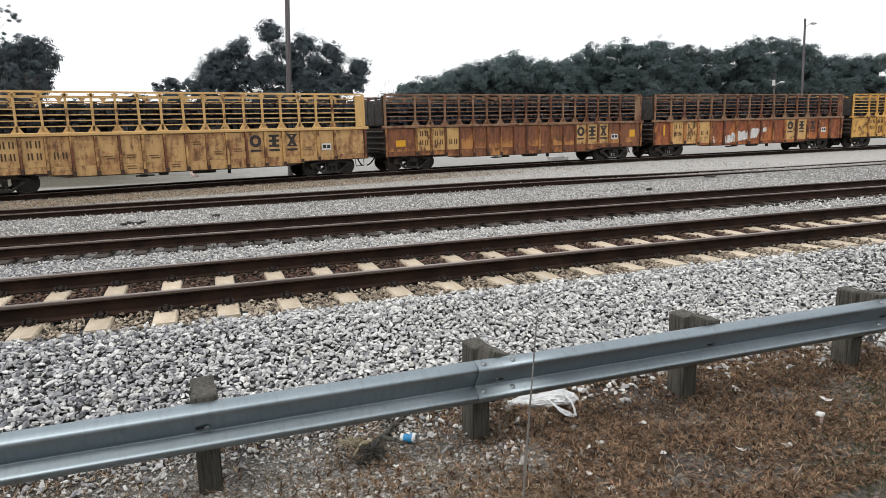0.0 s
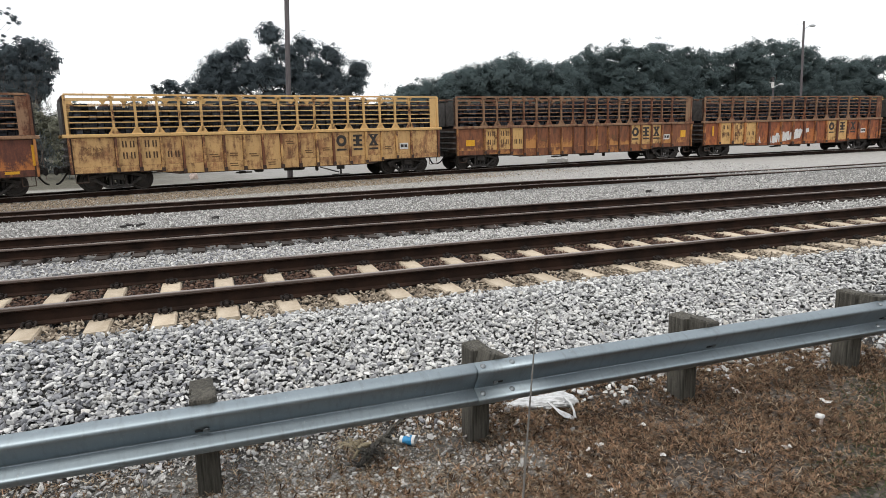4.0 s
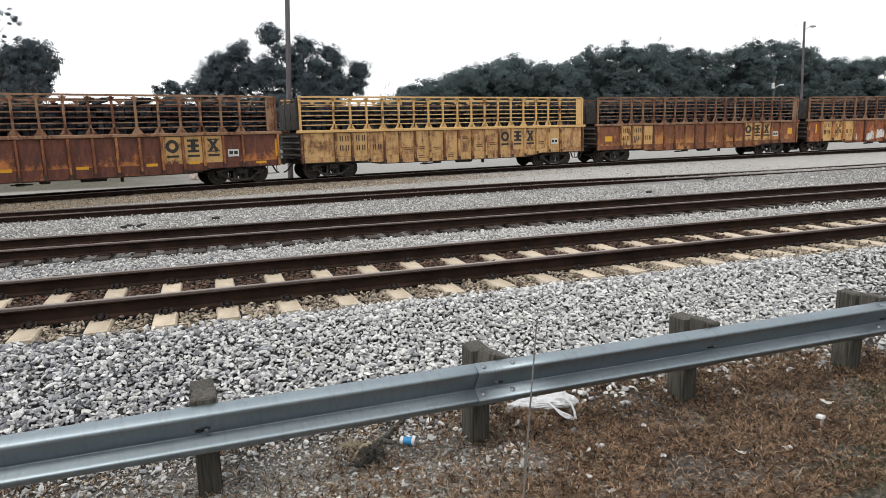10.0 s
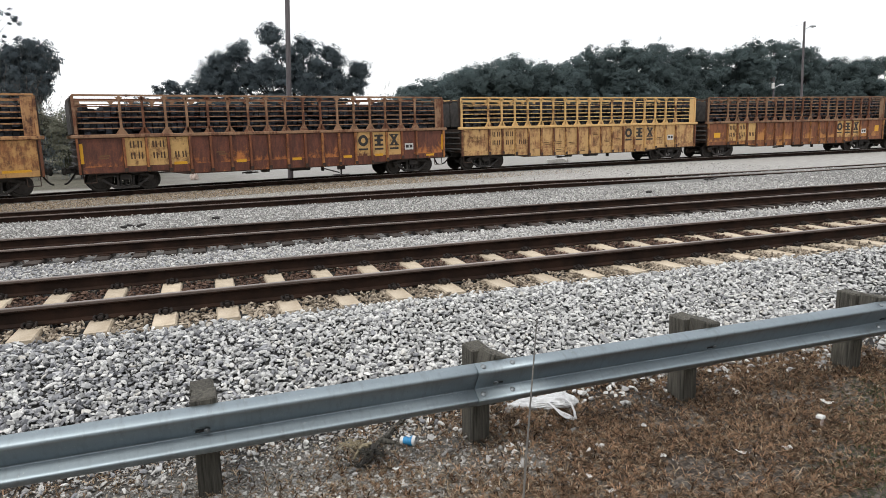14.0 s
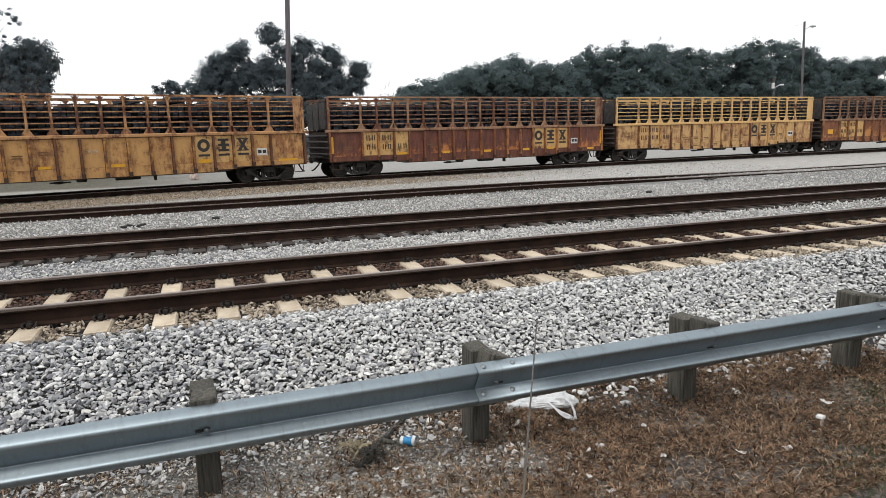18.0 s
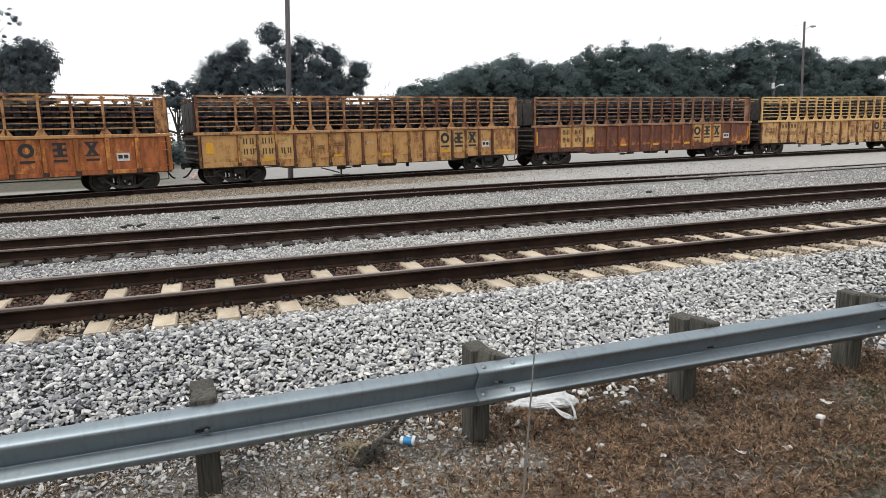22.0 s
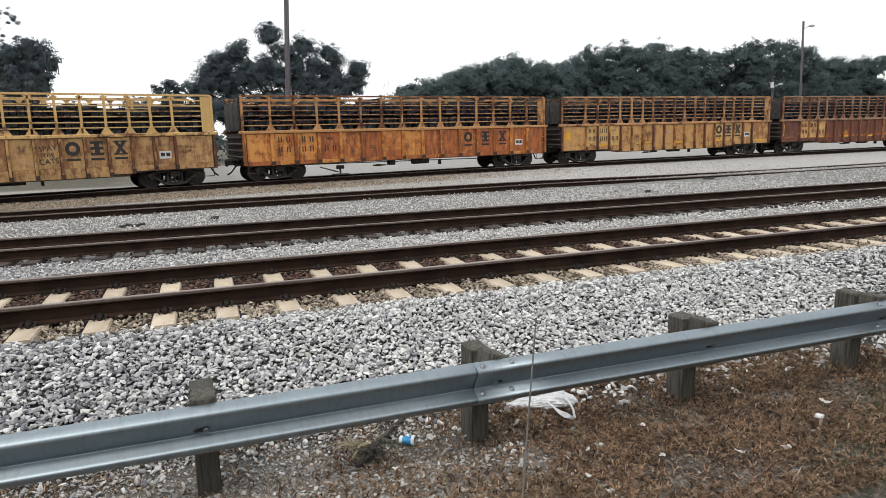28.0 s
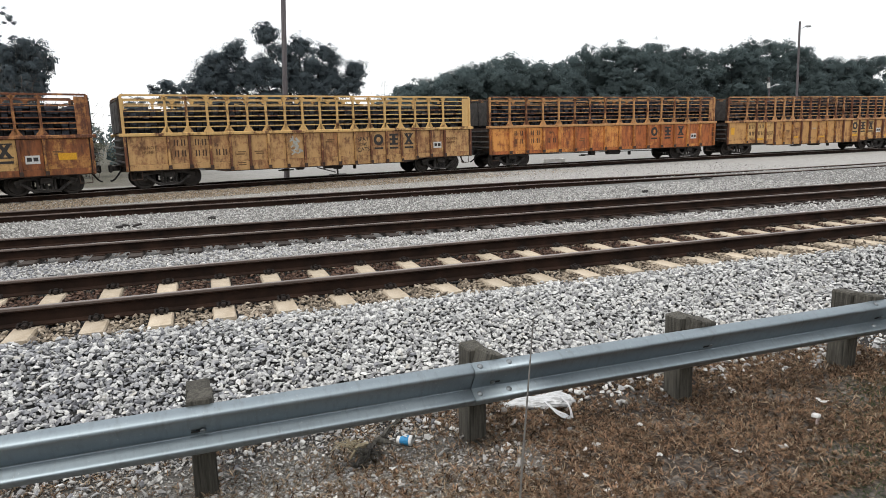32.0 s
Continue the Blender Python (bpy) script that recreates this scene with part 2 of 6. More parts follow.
def ground_material():
    m, n, l, b = material("yard_ground", 0.95)
    tc, sep = n.new("ShaderNodeTexCoord"), n.new("ShaderNodeSeparateXYZ")
    l.new(tc.outputs["Object"], sep.inputs[0])
    wob = add_noise(n, l, 0.5, 5)
    fine = add_noise(n, l, 26, 6, 0.75)
    mid = add_noise(n, l, 3.0, 5, 0.65)

    def along(axis, gain, shift, wobble):
        a, c, d = (n.new("ShaderNodeMath") for _ in range(3))
        a.operation = c.operation = "MULTIPLY_ADD"
        l.new(sep.outputs[axis], a.inputs[0])
        a.inputs[1].default_value, a.inputs[2].default_value = gain, shift
        l.new(wob, c.inputs[0])
        c.inputs[1].default_value = wobble
        l.new(a.outputs[0], c.inputs[2])
        d.operation, d.use_clamp = "ADD", True
        l.new(c.outputs[0], d.inputs[0])
        d.inputs[1].default_value = -wobble / 2
        return d.outputs[0]

    # near-black under the ballast: paints the shade in the gaps between stones
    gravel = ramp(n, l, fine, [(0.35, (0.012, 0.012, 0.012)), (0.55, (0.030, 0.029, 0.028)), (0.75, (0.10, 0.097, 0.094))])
    dirt = ramp(n, l, fine, [(0.38, (0.014, 0.010, 0.008)), (0.52, (0.062, 0.046, 0.035)), (0.66, (0.25, 0.20, 0.155))])
    dirt = mix(n, l, ramp(n, l, mid, [(0.42, grey(0.0)), (0.62, grey(0.7))]), dirt, ramp(n, l, fine, [(0.34, (0.04, 0.039, 0.037)), (0.62, (0.30, 0.285, 0.262))]))
    grit = ramp(n, l, add_noise(n, l, 60, 5, 0.75), [(0.36, (0.045, 0.042, 0.037)), (0.5, (0.20, 0.19, 0.17)), (0.64, (0.52, 0.50, 0.455))])
    dirt = mix(n, l, along(0, -0.7, 2.75, 1.2), dirt, grit)
    tan = ramp(n, l, fine, [(0.3, (0.15, 0.146, 0.137)), (0.7, (0.48, 0.465, 0.435))])
    pale = ramp(n, l, mid, [(0.3, (0.23, 0.225, 0.21)), (0.7, (0.33, 0.32, 0.305))])
    green = ramp(n, l, mid, [(0.3, (0.045, 0.043, 0.031)), (0.7, (0.125, 0.114, 0.082))])
    # the shade-black gravel tone takes over from the dirt below the ballast
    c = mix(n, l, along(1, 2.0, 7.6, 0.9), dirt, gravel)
    c = mix(n, l, along(1, 2.0, -2.4, 0.6), c, ramp(n, l, fine, [(0.35, (0.07, 0.068, 0.064)), (0.55, (0.19, 0.185, 0.177)), (0.75, (0.38, 0.372, 0.36))]))
    rough_tan = mix(n, l, ramp(n, l, add_noise(n, l, 7.0, 5, 0.7), [(0.46, grey(0.0)), (0.64, grey(0.6))]), tan, ramp(n, l, fine, [(0.3, (0.10, 0.094, 0.07)), (0.7, (0.26, 0.235, 0.175))]))
    rough_tan = mix(n, l, along(0, 0.16, -1.7, 1.0), rough_tan, ramp(n, l, mid, [(0.3, (0.27, 0.26, 0.245)), (0.7, (0.42, 0.41, 0.39))]))
    c = mix(n, l, along(1, 0.5, -7.4, 1.6), c, rough_tan)
    far = mix(n, l, along(0, 0.12, 0.35, 0.8), green, pale)
    c = mix(n, l, along(1, 0.7, -18.0, 0.8), c, far)
    c = mix(n, l, along(1, 0.2, -9.0, 0.5), c, green)
    l.new(c, b.inputs["Base Color"])
    bump(n, l, b, fine, 0.6, 0.03)
    return m


M_GROUND = ground_material()


# ---- building helpers ----
def part(name, bm, mat, parent=None, label="", at=None):
    """Link a bmesh (or a finished mesh) as one object, under a thing or a part."""
    if isinstance(bm, bpy.types.Mesh):
        me = bm
    else:
        me = bpy.data.meshes.new(name)
        bm.to_mesh(me)
        bm.free()
    if mat and not me.materials:
        me.materials.append(mat)
    ob = new(name, me)
    if parent:
        ob.parent = parent
    if at:
        ob.matrix_basis = at
    if label:
        ob["label"] = label
    return ob


def thing(name, label, category, group="", kind="", at=None):
    ob = new(name)
    if at:
        ob.matrix_basis = at
    return tagged(ob, label, category, group, kind)


def box(bm, x, y, z, sx, sy, sz, turn=None, bevel=0.0):
    """A box by its centre and sizes."""
    m = Matrix.Translation((x, y, z)) @ (turn or Matrix()) @ Matrix.Diagonal((sx, sy, sz, 1))
    made = bmesh.ops.create_cube(bm, size=1, matrix=m)
    if bevel:
        edges = {e for v in made["verts"] for e in v.link_edges}
        bmesh.ops.bevel(bm, geom=list(edges), offset=bevel, segments=1, affect="EDGES")
    return bm


def rod(bm, a, b, r, n=8, r2=None):
    """A round bar from a to b."""
    a, b = Vector(a), Vector(b)
    m = Matrix.Translation((a + b) / 2) @ (b - a).to_track_quat("Z", "Y").to_matrix().to_4x4()
    bmesh.ops.create_cone(bm, cap_ends=True, segments=n, radius1=r, radius2=r if r2 is None else r2, depth=(b - a).length, matrix=m)
    return bm


def solid(verts, faces, name="mesh", mat=None, smooth=False):
    me = bpy.data.meshes.new(name)
    me.from_pydata(verts, [], faces)
    me.update()
    if mat:
        me.materials.append(mat)
    if smooth:
        me.shade_smooth()
    return me


def extrude_profile(profile, x0, x1, name, mat, closed=True, steps=1):
    """A profile of (y, z) swept along x."""
    k, verts, faces = len(profile), [], []
    for s in range(steps + 1):
        x = x0 + (x1 - x0) * s / steps
        verts += [(x, y, z) for y, z in profile]
    last = k if closed else k - 1
    for s in range(steps):
        for i in range(last):
            j = (i + 1) % k
            faces.append((s * k + i, s * k + j, (s + 1) * k + j, (s + 1) * k + i))
    if closed:
        faces += [tuple(range(k))[::-1], tuple(range(steps * k, steps * k + k))]
    return solid(verts, faces, name, mat)


def fresh():
    return bmesh.new()


# ---- plan ----
T2_MID, T2_SLOPE, T2_HEAD = 5.50, -0.012, 0.0
T3_MID, T3_SLOPE, T3_HEAD = 13.65, 0.045, -0.20
YARD_HEAD = -0.193
PROFILE = [(-400, -0.60), (-9, -0.58), (-5, -0.56), (-4.2, -0.545), (-3.7, -0.53), (-3.2, -0.50), (-1.62, -0.035), (-1.3, -0.05), (1.6, -0.06), (2.5, -0.11), (4.1, -0.25), (4.5, -0.275), (6.6, -0.275), (7.0, -0.25),
           (8.4, -0.30), (11.5, -0.37), (30, -0.40), (60, -0.45), (900, -0.6)]


def ground_z(y):
    for (a, za), (b, zb) in zip(PROFILE, PROFILE[1:]):
        if y <= b:
            k = (y - a) / (b - a)
            return za + (zb - za) * k
    return PROFILE[-1][1]


def curve_y(x):
    """The plan of the train's near side: a yard lead that swings away and straightens."""
    if x < -35:
        return curve_y(-35) + (x + 35) * 1.1
    if x > 60:
        return curve_y(60) + (x - 60) * 0.03
    return 20.559 + 0.255 * x - 0.00425 * x * x + 0.0000265 * x ** 3


ARC = []
_s, _x = 0.0, -70.0
while _x < 190:
    ARC.append((_s, _x))
    _s += math.hypot(0.5, curve_y(_x + 0.5) - curve_y(_x))
    _x += 0.5
_zero = next(s for s, x in ARC if abs(x) < 1e-6)
ARC_S, ARC_X = [s - _zero for s, x in ARC], [x for s, x in ARC]
HALF_WIDTH = 1.52


def lead(s):
    """The track's middle at the arc length s, and its heading."""
    x = float(np.interp(s, ARC_S, ARC_X))
    slope = (curve_y(x + 0.4) - curve_y(x - 0.4)) / 0.8
    d = Vector((1, slope, 0)).normalized()
    return Vector((x, curve_y(x), 0)) + Vector((-d.y, d.x, 0)) * HALF_WIDTH, d


# ---- ground ----
def build_ground():
    xs = sorted({-900, -400, -200, -100, -60, -40, -25, *range(-16, 61, 2), 80, 120, 200, 400, 900})
    ys = sorted({-400, -150, -60, -30, -15, *[round(-9 + 0.25 * k, 2) for k in range(100)], 17, 18, 20, 22, 25, 28, 32, 36, 40, 50, 60, 80, 120, 200, 400, 900})
    verts = [(x, y, ground_z(y) + (0.012 * noise.noise((x * 0.7, y * 1.3, 0)) if -9 < y < 25 else 0)) for y in ys for x in xs]
    k = len(xs)
    faces = [(r * k + c, r * k + c + 1, (r + 1) * k + c + 1, (r + 1) * k + c) for r in range(len(ys) - 1) for c in range(k - 1)]
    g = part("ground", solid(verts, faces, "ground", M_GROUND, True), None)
    tagged(g, "gravel and dry brown dirt ground of a railway yard, blackened as shade under the ballast", "ground", kind="structure")


build_ground()

# ---- tracks ----
RAIL_SHAPE = [(-0.076, 0), (0.076, 0), (0.076, 0.012), (0.012, 0.03), (0.009, 0.135), (0.037, 0.147), (0.037, 0.158), (-0.037, 0.158), (-0.037, 0.147), (-0.009, 0.135), (-0.012, 0.03), (-0.076, 0.012)]
HEAD_SHAPE = [(-0.037, 0.1585), (0.037, 0.1585), (0.035, 0.18), (0.026, 0.186), (-0.026, 0.186), (-0.035, 0.18)]


def swept(shape, mids, name, mat):
    """A shape of (across, up) swept along points with headings."""
    k, verts, faces = len(shape), [], []
    for p, d in mids:
        n = Vector((-d.y, d.x, 0))
        verts += [tuple(p + n * a + Vector((0, 0, h))) for a, h in shape]
    for s in range(len(mids) - 1):
        faces += [(s * k + i, (s + 1) * k + i, (s + 1) * k + (i + 1) % k, s * k + (i + 1) % k) for i in range(k)]
    faces += [tuple(range(k)), tuple(range((len(mids) - 1) * k, len(mids) * k))[::-1]]
    return solid(verts, faces, name, mat)


def straight(mid, slope, off, x0, x1, z):
    d = Vector((1, slope, 0)).normalized()
    n = Vector((-d.y, d.x, 0))
    return [(Vector((x, mid + slope * x, z)) + n * off, d) for x in (x0, x1)]


def rails(track, paths):
    for mids in paths:
        r = part("rail", swept(RAIL_SHAPE, mids, "rail", M_RAIL), None, track, "rust-brown steel rail")
        part("rail_head", swept(HEAD_SHAPE, mids, "rail_head", M_RAILHEAD), None, r, "worn bright running surface")


def tie_mesh(name, mat, length, width, height, taper=0.0):
    """A sleeper, lower in the middle when it is concrete, with chamfered edges."""
    w, h = width / 2, height
    prof = [(-w, -h), (w, -h), (w - taper, -0.02), (w - taper - 0.015, 0), (-w + taper + 0.015, 0), (-w + taper, -0.02)]
    k, verts, faces = len(prof), [], []
    ys = [(-length / 2, 0), (-length / 2 + 0.02, 0.0), (-0.45, 0), (0, -0.015 if taper else 0), (0.45, 0), (length / 2 - 0.02, 0), (length / 2, 0)]
    for y, dz in ys:
        verts += [(x, y, z + (dz if z > -0.1 else 0)) for x, z in prof]
    for s in range(len(ys) - 1):
        faces += [(s * k + i, s * k + (i + 1) % k, (s + 1) * k + (i + 1) % k, (s + 1) * k + i) for i in range(k)]
    faces += [tuple(range(k))[::-1], tuple(range((len(ys) - 1) * k, len(ys) * k))]
    return solid(verts, faces, name, mat)


def clip_mesh():
    """A bent spring clip over its cast shoulder, with the insulator under its toes."""
    bm = fresh()
    box(bm, 0, -0.005, 0.026, 0.05, 0.075, 0.052, bevel=0.012)
    box(bm, 0, 0.04, 0.014, 0.13, 0.03, 0.022, bevel=0.006)
    path = [(-0.048, -0.052, 0.02), (-0.062, -0.01, 0.035), (-0.055, 0.032, 0.046), (-0.03, 0.045, 0.03), (-0.012, 0.02, 0.058), (0.012, 0.02, 0.058), (0.03, 0.045, 0.03), (0.055, 0.032, 0.046), (0.062, -0.01, 0.035), (0.048, -0.052, 0.02)]
    for a, b in zip(path, path[1:]):
        rod(bm, a, b, 0.0125, 6)
    me = bpy.data.meshes.new("clip")
    bm.to_mesh(me)
    bm.free()
    me.materials.append(M_CLIP)
    return me


track_one = tagged(new("railway_track"), "main track of rusty rails on pale concrete sleepers", "railway track", kind="structure")
rails(track_one, [straight(0, 0, o, -70, 260, 0.004) for o in (-0.754, 0.754)])
TIE1, CLIP = tie_mesh("concrete_sleeper", M_CONCRETE, 2.62, 0.27, 0.2, 0.02), clip_mesh()
for i in range(-12, 140):
    t = part("sleeper", TIE1, None, track_one, at=pose(0.61 * i, 0.012 * math.sin(i * 2.3), -0.002, 0, 0, 0.5 * math.sin(i * 1.7)))
    if -5 <= i <= 46:
        for off, turn in ((-0.865, 0), (-0.643, 180), (0.643, 0), (0.865, 180)):
            part("rail_clip", CLIP, None, t, at=pose(0, off, 0.0, 0, 0, turn))

track_two = tagged(new("railway_track"), "second track of rusty rails on dark wooden sleepers in ballast", "railway track", kind="structure")
rails(track_two, [straight(T2_MID, T2_SLOPE, o, -70, 260, T2_HEAD - 0.186) for o in (-0.754, 0.754)])
TIE2 = tie_mesh("wooden_sleeper", M_TIE, 2.6, 0.23, 0.18)
PLATE = extrude_profile([(-0.18, 0), (0.18, 0), (0.18, 0.012), (-0.18, 0.012)], -0.1, 0.1, "tie_plate", M_RAIL)
rng = random.Random(11)
for i in range(-16, 90):
    x = 0.52 * i + rng.uniform(-0.04, 0.04)
    t = part("sleeper", TIE2, None, track_two, at=pose(x, T2_MID + T2_SLOPE * x + rng.uniform(-0.06, 0.06), T2_HEAD - 0.192 + rng.uniform(-0.008, 0.006), 0, 0, rng.uniform(-2, 2)))
    for off in (-0.754, 0.754):
        part("tie_plate", PLATE, None, t, at=pose(0, off, 0.001))

track_three = tagged(new("railway_track"), "third track of dark rails half sunk in gravel", "railway track", kind="structure")
T3_PATH = [(x, T3_HEAD - 0.186 - max(0.0, min(0.11, (x - 14) * 0.012))) for x in (-70, 0, 14, 20, 26, 40, 260)]
for off in (-0.754, 0.754):
    d3 = Vector((1, T3_SLOPE, 0)).normalized()
    mids = [(Vector((x, T3_MID + T3_SLOPE * x + off, z)), d3) for x, z in T3_PATH]
    rails(track_three, [mids])
for i in range(-14, 36):
    x = 0.56 * i + rng.uniform(-0.05, 0.05)
    part("sleeper", TIE2, None, track_three, at=pose(x, T3_MID + T3_SLOPE * x + rng.uniform(-0.08, 0.08), T3_HEAD - 0.192, 0, 0, rng.uniform(-3, 3)))

track_four = tagged(new("railway_track"), "curving yard track of dark rails that carries the freight train", "railway track", kind="structure")
for off in (-0.754, 0.754):
    mids = []
    for k in range(-60, 181, 2):
        p, d = lead(k)
        mids.append((p + Vector((-d.y, d.x, 0)) * off + Vector((0, 0, YARD_HEAD - 0.186)), d))
    rails(track_four, [mids])
for i in range(-34, 110):
    p, d = lead(0.56 * i)
    part("sleeper", TIE2, None, track_four, at=Matrix.Translation(p + Vector((0, 0, YARD_HEAD - 0.192))) @ Matrix.Rotation(math.atan2(d.y, d.x) + radians(rng.uniform(-2, 2)), 4, "Z"))


# ---- freight train ----
UNIT, LENGTH, PITCH_CAR = 0.81, 16.2, 17.18
LEDGE, TOP, END_BOTTOM, DEEP_BOTTOM = 2.12, 3.70, 0.72, 0.56
FRONT = -HALF_WIDTH


def post_x(i):
    """Side post i (0 to 16) of a car, from its rear end."""
    return -LENGTH / 2 + UNIT * (2 + i)


def belly(x):
    a = abs(x)
    if a > 5.25:
        return END_BOTTOM
    if a < 4.3:
        return DEEP_BOTTOM
    return DEEP_BOTTOM + (END_BOTTOM - DEEP_BOTTOM) * (a - 4.3) / 0.95


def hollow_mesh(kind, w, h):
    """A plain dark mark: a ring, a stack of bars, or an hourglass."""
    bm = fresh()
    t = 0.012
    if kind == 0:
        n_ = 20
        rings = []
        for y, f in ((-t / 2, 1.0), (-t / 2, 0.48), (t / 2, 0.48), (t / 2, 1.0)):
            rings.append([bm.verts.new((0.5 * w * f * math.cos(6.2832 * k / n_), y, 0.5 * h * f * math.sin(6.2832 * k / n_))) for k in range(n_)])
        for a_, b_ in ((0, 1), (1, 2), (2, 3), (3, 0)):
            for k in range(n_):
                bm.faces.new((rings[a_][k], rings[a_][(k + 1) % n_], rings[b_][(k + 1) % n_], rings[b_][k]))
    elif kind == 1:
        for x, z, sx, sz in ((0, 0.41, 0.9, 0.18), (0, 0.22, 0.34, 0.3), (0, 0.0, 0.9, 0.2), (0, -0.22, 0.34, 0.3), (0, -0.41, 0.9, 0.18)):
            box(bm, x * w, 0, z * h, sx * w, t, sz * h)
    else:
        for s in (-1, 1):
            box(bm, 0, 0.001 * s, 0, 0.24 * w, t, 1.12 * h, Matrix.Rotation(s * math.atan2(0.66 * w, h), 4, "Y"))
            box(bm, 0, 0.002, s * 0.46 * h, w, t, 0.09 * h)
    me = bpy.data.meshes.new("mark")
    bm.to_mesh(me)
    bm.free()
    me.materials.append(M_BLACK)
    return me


def mesh_of(bm, name, mat):
    me = bpy.data.meshes.new(name)
    bm.to_mesh(me)
    bm.free()
    me.materials.append(mat)
    return me


def tube(points, r, n_, name, mat):
    """A round tube along bent points."""
    pts, verts, faces = [Vector(p) for p in points], [], []
    for i, p in enumerate(pts):
        q = (pts[min(i + 1, len(pts) - 1)] - pts[max(i - 1, 0)]).to_track_quat("Z", "Y")
        verts += [tuple(p + q @ Vector((r * math.cos(6.2832 * k / n_), r * math.sin(6.2832 * k / n_), 0))) for k in range(n_)]
    for i in range(len(pts) - 1):
        faces += [(i * n_ + k, i * n_ + (k + 1) % n_, (i + 1) * n_ + (k + 1) % n_, (i + 1) * n_ + k) for k in range(n_)]
    faces += [tuple(range(n_))[::-1], tuple(range((len(pts) - 1) * n_, len(pts) * n_))]
    return solid(verts, faces, name, mat, True)


def box_mesh(name, mat, sx, sy, sz, bevel=0.0):
    bm = fresh()
    box(bm, 0, 0, 0, sx, sy, sz, bevel=bevel)
    return mesh_of(bm, name, mat)


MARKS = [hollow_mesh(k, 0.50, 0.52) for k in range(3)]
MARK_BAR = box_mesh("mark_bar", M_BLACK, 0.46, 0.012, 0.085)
char = fresh()
for dx in (-0.055, 0.055):
    box(char, dx, 0, 0, 0.05, 0.010, 0.25)
CHAR_BIG = mesh_of(char, "letter_bar", M_NUMBER)
CHAR_LINE = box_mesh("letter_bar", M_FADED, 0.34, 0.008, 0.045)
CHAR_SMALL = box_mesh("letter_bar", M_BLACK, 0.40, 0.010, 0.05)
PLACARD = box_mesh("placard", M_WHITE, 0.46, 0.014, 0.30)
PLACARD_BLOCK = box_mesh("placard_block", M_BLACK, 0.15, 0.012, 0.14)
REFLECTOR = box_mesh("reflector", M_ORANGE, 0.5, 0.010, 0.12)


def wheelset_mesh():
    bm = fresh()
    for s in (-1, 1):
        rod(bm, (0, s * 0.68, 0), (0, s * 0.80, 0), 0.42, 28)
        rod(bm, (0, s * 0.665, 0), (0, s * 0.69, 0), 0.45, 28)
        rod(bm, (0, s * 0.79, 0), (0, s * 0.83, 0), 0.34, 24, 0.30)
        rod(bm, (0, s * 0.82, 0), (0, s * 1.05, 0), 0.10, 12)
        for k in range(3):
            a = radians(120 * k)
            rod(bm, (0.06 * math.cos(a), s * 1.05, 0.06 * math.sin(a)), (0.06 * math.cos(a), s * 1.07, 0.06 * math.sin(a)), 0.018, 6)
    rod(bm, (0, -0.7, 0), (0, 0.7, 0), 0.085, 10)
    return mesh_of(bm, "wheelset", M_WHEEL)


def sideframe_mesh():
    """The cast side frame of a bogie: arched top, sloping arms, spring nest opening."""
    bm = fresh()

    def bar(a, b, w, t=0.13):
        a, b = Vector((a[0], 0, a[1])), Vector((b[0], 0, b[1]))
        d = b - a
        box(bm, *((a + b) / 2), d.length + w * 0.6, t, w, Matrix.Rotation(-math.atan2(d.z, d.x), 4, "Y"), 0.015)
    for s in (-1, 1):
        bar((s * 1.0, 0.53), (s * 0.5, 0.66), 0.13)
        bar((s * 0.82, 0.47), (s * 0.40, 0.17), 0.11)
        bar((s * 0.28, 0.64), (s * 0.28, 0.2), 0.09)
    bar((-0.5, 0.66), (0.5, 0.66), 0.15)
    bar((-0.42, 0.17), (0.42, 0.17), 0.10, 0.2)
    return mesh_of(bm, "side_frame", M_TRUCK)


def spring_mesh():
    bm = fresh()
    for k in range(5):
        bmesh.ops.create_cone(bm, cap_ends=True, segments=10, radius1=0.065, radius2=0.065, depth=0.035, matrix=Matrix.Translation((0, 0, 0.26 + 0.06 * k)))
    rod(bm, (0, 0, 0.22), (0, 0, 0.56), 0.04, 8)
    return mesh_of(bm, "spring", M_TRUCK)


WHEELSET, SIDE_FRAME, SPRING = wheelset_mesh(), sideframe_mesh(), spring_mesh()
BOLSTER = box_mesh("bolster", M_TRUCK, 0.42, 2.3, 0.26, 0.03)


def rack_rail_mesh(name, mat, sz=0.044):
    return box_mesh(name, mat, LENGTH - 0.1, 0.035, sz, 0.006)


def gusset_mesh(mat):
    """A rack post on its spread foot, with a small brace under the top rail."""
    bm = fresh()
    box(bm, 0, 0, 0.72, 0.085, 0.10, 1.40, bevel=0.008)

    def wedge(w0, w1, za, zb):
        verts = [bm.verts.new(v) for v in [(-w0, -0.05, za), (w0, -0.05, za), (w1, -0.05, zb), (-w1, -0.05, zb), (-w0, 0.03, za), (w0, 0.03, za), (w1, 0.03, zb), (-w1, 0.03, zb)]]
        for f in ((0, 1, 2, 3), (5, 4, 7, 6), (0, 4, 5, 1), (1, 5, 6, 2), (3, 2, 6, 7), (4, 0, 3, 7)):
            bm.faces.new([verts[i] for i in f])
    wedge(0.21, 0.05, 0, 0.24)
    wedge(0.05, 0.14, 1.28, 1.39)
    return mesh_of(bm, "rack_post", mat)


